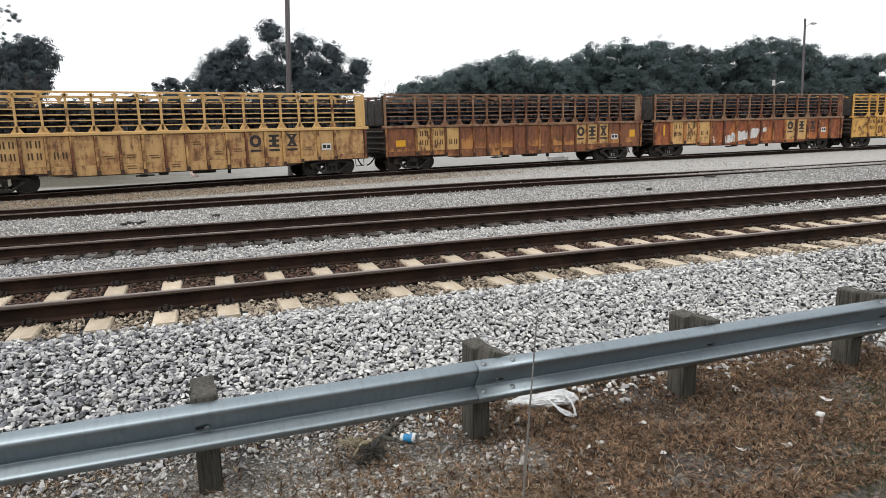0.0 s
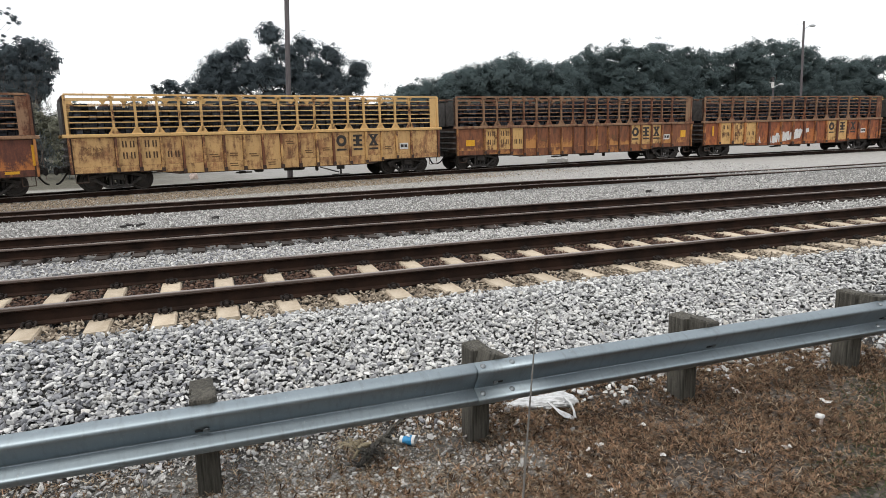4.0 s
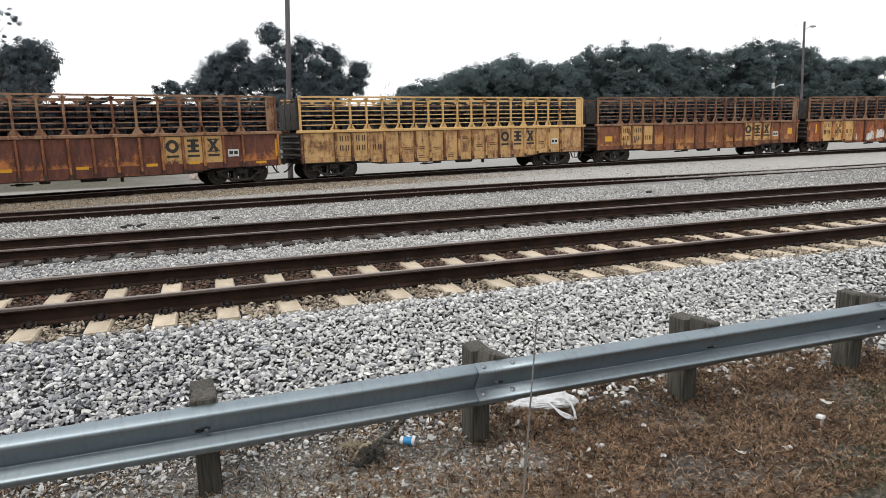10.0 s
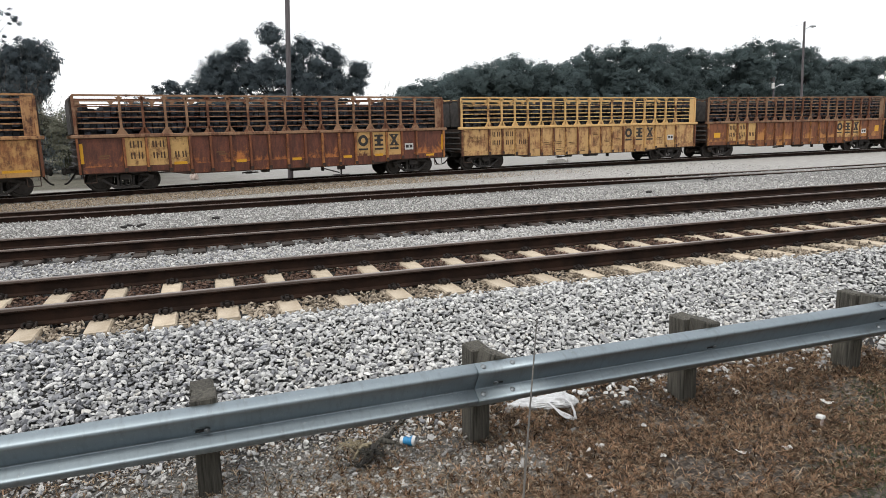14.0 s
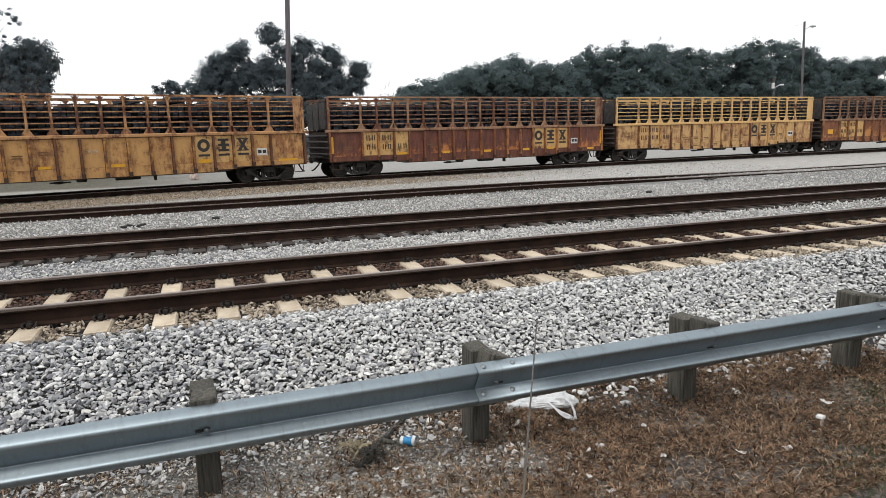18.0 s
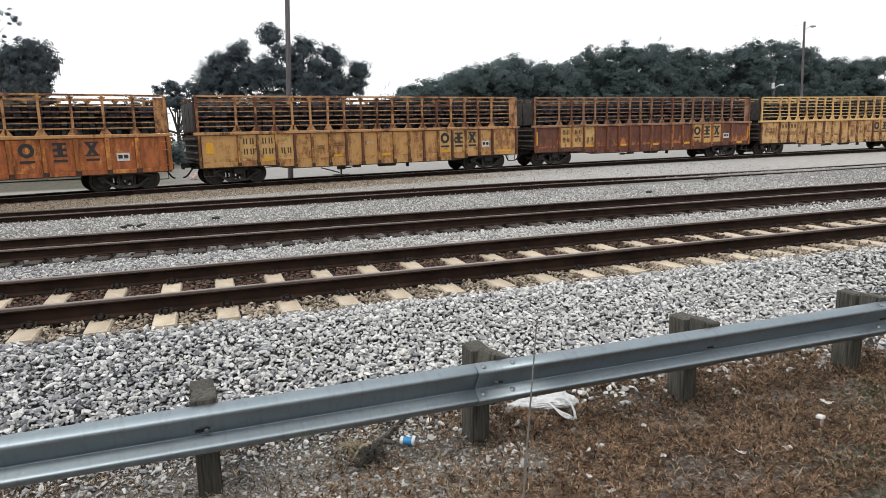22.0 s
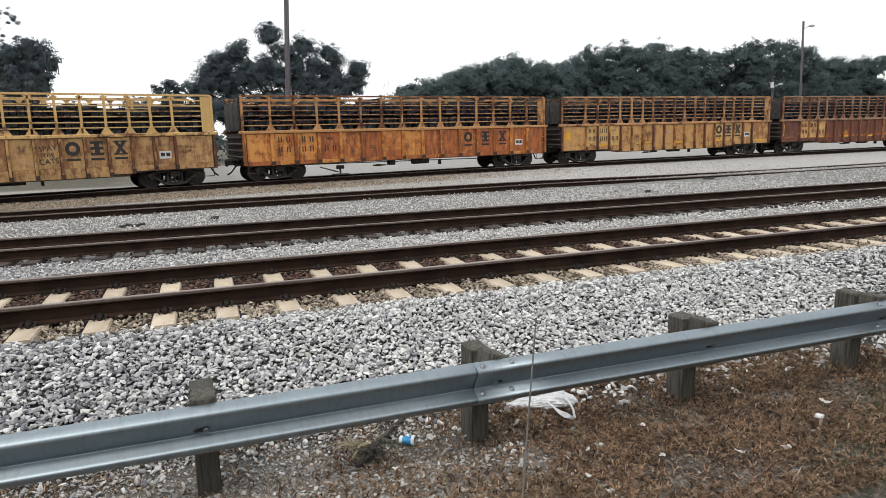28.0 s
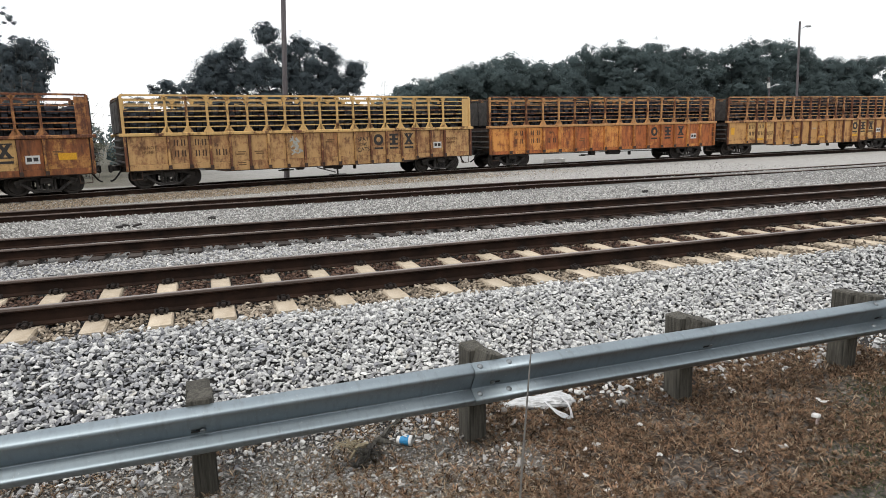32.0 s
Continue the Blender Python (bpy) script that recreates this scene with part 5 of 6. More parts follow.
def bare_tree(x, y, height, seed, label, spread=1.0, r0=0.07, stems=3):
    """Slender upright stems that fork again and again into fine twigs."""
    rng = random.Random(seed)
    t = thing("bare_tree", label, "tree", at=pose(x, y, ground_z(y)))
    bm = fresh()

    def grow(a, way, length, r, depth):
        b = a + way * length
        rod(bm, a, b, r, 6 if depth > 2 else 4, r * 0.7)
        if depth:
            for _ in range(2 if depth > 1 else 3):
                turn = Vector([rng.uniform(-0.45, 0.45) * spread for _ in range(2)] + [rng.uniform(-0.1, 0.25)])
                grow(b, (way + turn).normalized(), length * rng.uniform(0.6, 0.85), r * 0.62, depth - 1)
    for k in range(stems):
        way = Vector((rng.uniform(-0.2, 0.2) * spread, rng.uniform(-0.1, 0.1), 1)).normalized()
        grow(Vector((0.25 * (k - 1), 0, -0.1)), way, height * 0.36 * rng.uniform(0.8, 1.05), r0, 4)
    part("trunk", bm, M_POLE, t)


bare_tree(20.45, 62, 7.4, 4, "thin bare grey sapling beside the oak", 1.0, 0.045, 2)
bare_tree(120.0, 84, 14.6, 5, "tall bare dead tree among the belt", 1.5, 0.10, 2)
bare_tree(-8.29, 35.5, 5.6, 6, "tangle of thin bare grey branches under the oak", 1.3, 0.03, 5)
bare_tree(-7.86, 37, 6.4, 7, "tangle of thin bare grey branches under the oak", 1.4, 0.035, 5)
bare_tree(-4.19, 36, 4.6, 8, "thin bare pale sapling behind the train", 1.2, 0.022, 3)


def vine_bush(x, y, blobs, count, seed, moss):
    oak("vine_covered_bush", "pale grey-green bush hung with dead vines behind the train", x, y, blobs, count, 0.06, seed, M_VINE, 0.08, moss)


vine_bush(-5.1, 36, [(0, 0, 3.4, 0.9, 0.9), (-0.9, 0, 2.6, 1.1, 1.3), (0.7, 0.2, 2.3, 0.9, 1.2), (-0.2, 0, 1.2, 1.4, 1.1), (-1.9, 0.3, 3.2, 1.0, 1.0)], 9000, 71, 900)
oak("undergrowth_bush", "dense dark bush hung with grey moss under the oak", -9.6, 46, [(0, 0, 1.6, 1.9, 1.7), (1.8, 0.3, 1.5, 1.6, 1.5), (-2.2, 0, 2.0, 2.0, 1.9), (0.6, 0.4, 3.4, 1.7, 1.4), (-1.6, 0.4, 4.4, 1.9, 1.5), (3.2, 0.5, 1.2, 1.2, 1.2)], 14000, 0.08, 73, M_MOSS, 0.1, 1500)
vine_bush(-2.4, 38, [(0, 0, 1.1, 0.9, 0.8), (0.8, 0, 0.8, 0.8, 0.7)], 3000, 72, 200)


def utility_pole():
    p = thing("utility_pole", "tall weathered grey-brown wooden utility pole", "utility pole", at=pose(5.87, 26.6, -0.42, 0, 2.6, 0))
    bm = fresh()
    rod(bm, (0, 0, -0.3), (0, 0, 12.5), 0.145, 14, 0.105)
    part("shaft", bm, M_UTILITY, p)
    bm = fresh()
    box(bm, 0, -0.14, 11.8, 2.2, 0.10, 0.12, bevel=0.01)
    part("crossarm", bm, M_UTILITY, p)


def lamp_pole(x, y, height, arm, size, label, drop=0.0):
    p = thing("street_lamp", label, "street lamp", at=pose(x, y, ground_z(y), 0, -2.0, 0))
    bm = fresh()
    rod(bm, (0, 0, -0.2), (0, 0, height), 0.125 * size, 12, 0.10 * size)
    part("pole", bm, M_UTILITY, p)
    bm = fresh()
    pts = [(0.1 * size, 0, height - drop - 0.75 * size), (0.5 * arm, -0.02, height - drop - 0.60 * size), (arm, -0.04, height - drop - 0.45 * size)]
    for a, b in zip(pts, pts[1:]):
        rod(bm, a, b, 0.035, 8)
    part("arm", bm, M_LAMP, p)
    bm = fresh()
    bmesh.ops.create_uvsphere(bm, u_segments=14, v_segments=8, radius=1, matrix=Matrix.Translation((arm + 0.25 * size, -0.04, height - drop - 0.45 * size)) @ Matrix.Diagonal((0.42 * size, 0.16 * size, 0.13 * size, 1)))
    part("lamp_head", bm, M_LAMP, p, "grey cobra lamp head")
    return p


utility_pole()
lamp_pole(55.35, 40, 11.45, 0.75, 0.95, "tall wooden pole with a grey street lamp")
small_lamp = lamp_pole(57.15, 45, 6.9, 0.8, 0.8, "short pole with a pale lamp arm and a grey box", 0.45)
bm = fresh()
box(bm, -0.20, -0.12, 6.05, 0.26, 0.2, 0.55, bevel=0.02)
part("meter_box", bm, M_WHITE, small_lamp, "pale grey meter box")
bm = fresh()
rod(bm, (0.05, -0.1, 6.82), (-0.45, -0.1, 6.82), 0.035, 6)
box(bm, -0.30, -0.1, 6.62, 0.22, 0.16, 0.26, bevel=0.03)
part("bracket", bm, M_BLACK, small_lamp, "dark bracket under the pole top")


# ---- ballast and litter ----
P_Y, P_Z = np.array([p[0] for p in PROFILE], float), np.array([p[1] for p in PROFILE], float)


GOLD = (1 + 5 ** 0.5) / 2
ICO_V = np.array([(-1, GOLD, 0), (1, GOLD, 0), (-1, -GOLD, 0), (1, -GOLD, 0), (0, -1, GOLD), (0, 1, GOLD), (0, -1, -GOLD), (0, 1, -GOLD), (GOLD, 0, -1), (GOLD, 0, 1), (-GOLD, 0, -1), (-GOLD, 0, 1)]) / 1.902
ICO_F = np.array([(0, 11, 5), (0, 5, 1), (0, 1, 7), (0, 7, 10), (0, 10, 11), (1, 5, 9), (5, 11, 4), (11, 10, 2), (10, 7, 6), (7, 1, 8), (3, 9, 4), (3, 4, 2), (3, 2, 6), (3, 6, 8), (3, 8, 9), (4, 9, 5), (2, 4, 11), (6, 2, 10), (8, 6, 7), (9, 8, 1)])
CHIP_V = np.array([(1, 0, 0), (-1, 0, 0), (0, 1, 0), (0, -1, 0), (0, 0, 1), (0, 0, -1)], float)
CHIP_F = np.array([(4, 0, 2), (4, 2, 1), (4, 1, 3), (4, 3, 0), (5, 2, 0), (5, 1, 2), (5, 3, 1), (5, 0, 3)])


def rock_shapes(n, seed, coarse):
    """Broken stones: solids with a few flat cleaved faces and blunted corners."""
    r = np.random.default_rng(seed)
    base, faces = (CHIP_V, CHIP_F) if coarse else (ICO_V, ICO_F)
    shapes = []
    for _ in range(n):
        v = base * r.uniform(0.8, 1.15, (len(base), 1)) + r.normal(size=base.shape) * (0.22 if coarse else 0.06)
        for _ in range(0 if coarse else 6):
            d = r.normal(size=3)
            d /= np.linalg.norm(d)
            over = np.maximum(v @ d - r.uniform(0.28, 0.62), 0)
            v = v - over[:, None] * d
        v = v / np.abs(v).max() * np.array([1.22, 0.84, 0.62]) * r.uniform(0.85, 1.15, 3)
        shapes.append(v)
    return np.array(shapes), faces


def turns(r, n):
    """Turns of stones that lie mostly on their flat side."""
    yaw, lean, way = r.uniform(0, 3.1416, n), r.normal(size=n) * 0.5, r.uniform(0, 6.2832, n)
    w, z = np.cos(lean) * np.cos(yaw), np.cos(lean) * np.sin(yaw)
    x, y = np.sin(lean) * np.cos(way), np.sin(lean) * np.sin(way)
    return np.stack([np.stack([1 - 2 * (y * y + z * z), 2 * (x * y - w * z), 2 * (x * z + w * y)], 1),
                     np.stack([2 * (x * y + w * z), 1 - 2 * (x * x + z * z), 2 * (y * z - w * x)], 1),
                     np.stack([2 * (x * z - w * y), 2 * (y * z + w * x), 1 - 2 * (x * x + y * y)], 1)], 1)


def stones(xy, lo, hi, seed, coarse, sink=0.1, z_extra=0.0):
    r = np.random.default_rng(seed)
    n = len(xy)
    shapes, faces = rock_shapes(24, seed + 1, coarse)
    if coarse:
        lo, hi = 1.18 * lo, 1.18 * hi
    s = r.uniform(lo, hi, n)[:, None] * r.uniform(0.8, 1.2, (n, 3))
    V = np.einsum("nij,nkj->nki", turns(r, n), shapes[r.integers(0, 24, n)] * s[:, None, :])
    V[:, :, 2] *= 0.95
    z = np.interp(xy[:, 1], P_Y, P_Z) + s.mean(1) * (0.5 - sink) + r.uniform(-1.15, 1.05, n) * s.mean(1) + z_extra
    V += np.stack([xy[:, 0], xy[:, 1], z], 1)[:, None, :]
    F = (faces[None] + (np.arange(n) * shapes.shape[1])[:, None, None]).reshape(-1, 3)
    return V.reshape(-1, 3), F


def scatter(seed, per_m2, x0, x1, y0, y1):
    """Roughly even points: a jittered grid."""
    r = np.random.default_rng(seed)
    step = per_m2 ** -0.5
    gx, gy = np.meshgrid(np.arange(x0, x1, step), np.arange(y0, y1, step))
    p = np.stack([gx.ravel(), gy.ravel()], 1)
    return p + r.uniform(-0.55, 0.55, p.shape) * step


def stuff(name, label, V, F, mat, category="gravel"):
    return tagged(part(name, cloud_mesh(V, F, name, mat), None), label, category, kind="stuff")


def toe(x):
    """Where the ballast peters out on the road side."""
    return np.interp(x, [-6, 0.5, 2.1, 2.9, 3.6, 30], [-3.2, -2.98, -2.98, -3.05, -3.12, -3.1])


NEST = (4.4, 5.3, -2.3, -2.05)
shoulder = np.concatenate([scatter(1, 1480, -1.6, 9, -3.7, -1.36), scatter(2, 700, 9, 17, -3.5, -1.36), scatter(3, 170, 17, 46, -3.5, -1.36), scatter(14, 260, -14, -1.6, -3.6, -1.36)])
edge_r = np.random.default_rng(9)
shoulder = shoulder[shoulder[:, 1] > toe(shoulder[:, 0]) - 0.6 * edge_r.random(len(shoulder)) ** 4]
in_nest = (shoulder[:, 0] > NEST[0]) & (shoulder[:, 0] < NEST[1]) & (shoulder[:, 1] > NEST[2]) & (shoulder[:, 1] < NEST[3])
# the dark share rises leftwards, painting the left side's dimness into the stones
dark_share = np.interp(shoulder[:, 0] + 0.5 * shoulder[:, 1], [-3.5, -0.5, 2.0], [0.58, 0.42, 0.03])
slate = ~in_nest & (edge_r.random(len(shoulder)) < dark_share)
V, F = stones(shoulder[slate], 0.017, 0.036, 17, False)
stuff("dark_ballast", "ballast stones coloured darker for the dim left side", V, F, M_STONE_DIMMED)
far_end = (shoulder[:, 0] > edge_r.uniform(6.5, 10.5, len(shoulder))) | (shoulder[:, 0] < -1.6)
V, F = stones(shoulder[~in_nest & ~slate & far_end], 0.021, 0.037, 36, True)
stuff("ballast_run", "loose light grey crushed granite ballast along the track", V, F, M_STONE)
V, F = stones(shoulder[~in_nest & ~slate & ~far_end], 0.017, 0.036, 10, False)
shoulder_bed = stuff("ballast_shoulder", "loose light grey crushed granite ballast beside the track", V, F, M_STONE)
# the stones nearest the road, one by one
shapes, rock_faces = rock_shapes(8, 60, False)
ROCKS = [solid([tuple(v) for v in sh], [tuple(f) for f in rock_faces.tolist()], "stone", M_STONE_PIECE) for sh in shapes]
rr = random.Random(61)
nest_points = shoulder[in_nest]
for k, (x, y) in enumerate(nest_points):
    s = rr.uniform(0.018, 0.035)
    m = Matrix.Translation((x, y, ground_z(y) + s * (0.4 + rr.uniform(-0.75, 1.0)))) @ Euler((rr.gauss(0, 0.5), rr.gauss(0, 0.5), rr.uniform(0, 6.28))).to_matrix().to_4x4() @ Matrix.Diagonal((s * rr.uniform(0.7, 1.3), s * rr.uniform(0.7, 1.3), s * rr.uniform(0.6, 1.1), 1))
    if k < 300:
        part("stone", ROCKS[k % 8], None, shoulder_bed, at=m)
V, F = stones(nest_points[300:], 0.018, 0.035, 62, False)
stuff("ballast_fill", "loose light grey crushed granite stones", V, F, M_STONE)

crib = np.concatenate([scatter(4, 700, -2, 11, -1.42, 1.42), scatter(5, 260, 11, 30, -1.42, 1.42)])
near_tie = np.abs((crib[:, 0] + 0.305) % 0.61 - 0.305) < 0.135
crib = crib[~near_tie]
inside = np.abs(crib[:, 1]) < 0.72
V, F = stones(crib[inside], 0.020, 0.035, 11, True, 0.25, 0.012)
stuff("crib_ballast", "rust-stained brown ballast between the sleepers", V, F, M_STONE_BROWN)
V, F = stones(crib[~inside & (np.abs(crib[:, 1]) > 0.83)], 0.019, 0.033, 12, True, 0.2, 0.02)
stuff("sleeper_end_ballast", "dusty tan ballast at the sleeper ends", V, F, M_STONE_TAN)

six_foot = np.concatenate([scatter(6, 540, -3.2, 8.5, 1.36, 4.35), scatter(48, 330, 8.5, 14, 1.36, 4.35), scatter(7, 130, 14, 44, 1.36, 4.35), scatter(15, 130, -14, -3.5, 1.36, 4.35)])
six_foot = six_foot[six_foot[:, 0] > -12]
# again more dark stones to the left, dimness put in by colour
slate = edge_r.random(len(six_foot)) < np.interp(six_foot[:, 0], [-2, 1, 5], [0.5, 0.3, 0.06])
near_side = six_foot[:, 0] < 14
V, F = stones(six_foot[slate & near_side], 0.018, 0.034, 19, False)
stuff("dark_ballast", "stones between the two main tracks, coloured darker for the dim left side", V, F, M_STONE_DIMMED)
V, F = stones(six_foot[~slate & near_side], 0.018, 0.034, 13, False)
stuff("middle_ballast", "pale grey ballast between the two main tracks", V, F, M_STONE_DUSTY)
V, F = stones(six_foot[~near_side], 0.023, 0.040, 63, True)
stuff("middle_ballast_run", "pale grey ballast further along between the main tracks", V, F, M_STONE_DUSTY)
crib2 = scatter(8, 130, -5, 40, 4.7, 6.35)
crib2 = crib2[(np.abs(crib2[:, 1] - (T2_MID + T2_SLOPE * crib2[:, 0])) < 0.66)]
V, F = stones(crib2, 0.025, 0.04, 14, True, 0.4)
stuff("crib_ballast", "dark ballast between the wooden sleepers", V, F, M_STONE_BROWN)
wide = np.concatenate([scatter(9, 190, -6, 22, 6.75, 12.5), scatter(10, 60, 22, 56, 6.2, 13.6)])
V, F = stones(wide, 0.020, 0.037, 15, True, 0.2)
stuff("yard_ballast", "pale grey ballast spread between the yard tracks", V, F, M_STONE_DUSTY)
thin = np.concatenate([scatter(12, 42, -8, 30, 14.4, 24.0), scatter(13, 70, -8, 14, 13.1, 14.2)])
keep = thin[:, 1] < np.array([curve_y(x) for x in thin[:, 0]]) - 0.2
thin = thin[keep]
pale_side = np.random.default_rng(34).random(len(thin)) < np.interp(thin[:, 0], [-4, 9], [0.4, 0.95])
V, F = stones(thin[~pale_side], 0.018, 0.04, 16, True, 0.45)
stuff("sparse_gravel", "thin grey gravel on the dirt before the train", V, F, M_STONE_DULL)
V, F = stones(thin[pale_side], 0.018, 0.036, 18, True, 0.5)
stuff("pale_gravel", "pale grey gravel on the dirt before the train", V, F, M_STONE_DUSTY)


def blades(xy, lo, hi, width, seed, flat=0.6):
    """Dry grass: bent two-piece blades lying at all angles."""
    r = np.random.default_rng(seed)
    n = len(xy)
    a = r.uniform(0, 6.283, n)
    ln = r.uniform(lo, hi, n)
    up = ln * r.uniform(0.1, 1.0 - flat * 0.6, n)
    w = width * r.uniform(0.6, 1.4, n)
    z = np.interp(xy[:, 1], P_Y, P_Z) + r.uniform(0.0, 0.02, n)
    d, e = np.stack([np.cos(a), np.sin(a)], 1), np.stack([-np.sin(a), np.cos(a)], 1)
    bend = r.normal(size=n) * 1.2

    def row(k, lift, half):
        c = xy + d * (ln * k)[:, None] + e * (bend * ln * k * k)[:, None]
        return [np.column_stack([c + e * (s * half * w)[:, None], z + up * lift]) for s in (-1, 1)]
    P = np.stack([*row(0.0, 0.0, 1.0), *row(0.5, 0.9, 0.9), *row(1.0, 0.7, 0.25)], 1).reshape(-1, 3)
    b = np.arange(n)[:, None] * 6
    F = np.concatenate([b + [0, 1, 3], b + [0, 3, 2], b + [2, 3, 5]])
    return P, F


verge = np.concatenate([scatter(20, 10500, 0.2, 7.9, -5.25, -3.1), scatter(28, 250, -9, 0.6, -8.5, -3.4), scatter(29, 350, 7.9, 20, -8.5, -3.1), scatter(32, 300, 0.6, 9.5, -8.5, -5.25)])
vr = np.random.default_rng(21)
patch = np.array([noise.noise((x * 1.1, y * 1.6, 3.0)) + 0.5 * noise.noise((x * 3.5, y * 4.0, 8.0)) for x, y in verge])
lawn = np.clip((toe(verge[:, 0]) + 0.25 - verge[:, 1]) * 2.2, 0, 1)
rim = np.clip(np.minimum.reduce([verge[:, 0] + 9, 20 - verge[:, 0], verge[:, 1] + 8.5]) / 2.0, 0, 1)
bare = np.interp(verge[:, 0] - 0.3 * (verge[:, 1] + 4), [0.5, 2.3, 3.4], [0.26, 0.30, 1.0])
keep = vr.random(len(verge)) < rim * lawn * bare * np.clip(np.interp(verge[:, 0], [3, 4.5], [0.50, 0.85]) + 1.3 * patch, 0.14, 1.0)
verge = verge[keep]
# blades gather in small tufts with bare soil between
tuft = 0.085
cell = np.floor(verge / tuft)
jit = np.stack([np.sin(cell[:, 0] * 12.9898 + cell[:, 1] * 78.233) * 43758.5, np.sin(cell[:, 0] * 39.346 + cell[:, 1] * 11.135) * 24634.6], 1)
heart = (cell + 0.2 + 0.6 * (jit - np.floor(jit))) * tuft
verge = verge + (heart - verge) * vr.uniform(0.35, 0.85, (len(verge), 1))
pale_mask = vr.random(len(verge)) < np.interp(verge[:, 0], [2.0, 4.0], [0.45, 0.15])
P, F = blades(verge[~pale_mask], 0.020, 0.062, 0.0036, 22, 0.3)
stuff("dry_grass", "short dry reddish-brown grass on the verge", P, F, M_DRYGRASS, "grass")
P, F = blades(verge[pale_mask], 0.025, 0.075, 0.0030, 23, 0.3)
stuff("straw_grass", "pale dead straw lying on the verge", P, F, M_STRAW, "grass")
chips = np.concatenate([scatter(24, 900, 4.2, 8.6, -5.2, -3.0), scatter(35, 2400, -0.2, 4.2, -4.8, -2.95)])
chips = chips[vr.random(len(chips)) < np.clip((chips[:, 0] + 0.8) / 1.2, 0, 1) * np.clip((chips[:, 1] + 5.2) / 0.6, 0, 1)]
chips = chips[vr.random(len(chips)) < np.interp(chips[:, 0], [2.5, 3.8, 4.4], [1.0, 0.8, 0.3])]
clods = vr.random(len(chips)) < np.interp(chips[:, 0], [1.8, 3.0], [0.08, 0.5])
V, F = stones(chips[~clods], 0.004, 0.013, 25, True)
stuff("verge_grit", "small grey stone chips in the dirt", V, F, M_GRIT)
V, F = stones(chips[clods], 0.005, 0.016, 37, True)
stuff("dirt_clods", "small dry brown clods of dirt on the verge", V, F, M_STONE_TAN)
sparse = np.concatenate([scatter(26, 3.0, 0.2, 10.5, -5.6, -3.5), scatter(33, 60, 0.2, 3.3, -4.5, -2.9)])
V, F = stones(sparse, 0.010, 0.026, 27, False)
stuff("strewn_stones", "loose grey ballast stones strewn on the verge", V, F, M_STONE_DULL)
gravel = scatter(38, 900, -0.8, 3.9, -4.9, -2.9)
gravel = gravel[vr.random(len(gravel)) < np.interp(gravel[:, 0] - 0.4 * (gravel[:, 1] + 4), [1.8, 3.9], [0.9, 0.1]) * np.clip((gravel[:, 0] + 0.8) / 1.2, 0, 1) * np.clip((gravel[:, 1] + 4.9) / 0.6, 0, 1)]
V, F = stones(gravel, 0.008, 0.019, 39, True, 0.3)
stuff("fine_gravel", "small dusty grey gravel in the dirt under the guardrail", V, F, M_STONE_DUSTY)
under = scatter(46, 420, -0.9, 4.4, -4.75, -2.9)
under = under[vr.random(len(under)) < np.interp(under[:, 0] + 0.2 * (under[:, 1] + 3.5), [1.2, 1.9, 3.0, 4.2], [0.9, 0.45, 0.25, 0.10]) * np.clip((under[:, 0] + 0.9) / 1.0, 0, 1) * np.clip((under[:, 1] + 4.75) / 0.4, 0, 1)]
V, F = stones(under, 0.012, 0.030, 47, False, 0.3)
stuff("spilled_ballast", "dusty grey ballast stones spilled under the guardrail", V, F, M_STONE_DUSTY)
turf = scatter(40, 2500, 5.0, 9.0, -5.6, -3.9)
turf = turf[vr.random(len(turf)) < np.clip(0.8 * (turf[:, 0] - 5.45) - 1.2 * (turf[:, 1] + 4.75), 0, 0.8) * np.clip((9.0 - turf[:, 0]) / 1.5, 0, 1) * np.clip((turf[:, 1] + 5.6) / 0.5, 0, 1)]
P, F = blades(turf, 0.02, 0.06, 0.003, 43)
stuff("green_grass", "sparse dull green grass on the verge", P, F, M_SCRUB, "grass")
strip = scatter(30, 330, -8, 20, 14.7, 23.5)
sp = np.array([curve_y(x) - 0.1 - y for x, y in strip])
keep = (sp > 0) & (sp < 3.4) & (vr.random(len(strip)) < np.interp(strip[:, 0], [-8, 8, 17], [1, 0.8, 0.1]))
P, F = blades(strip[keep], 0.05, 0.16, 0.010, 31, 0.9)
stuff("trackside_weeds", "dry tan weeds beside the train's track", P, F, M_STRAW, "grass")


# ---- litter and trackside things ----
def on_ground(x, y, lift=0.0, rx=0, ry=0, rz=0):
    return pose(x, y, ground_z(y) + lift, rx, ry, rz)


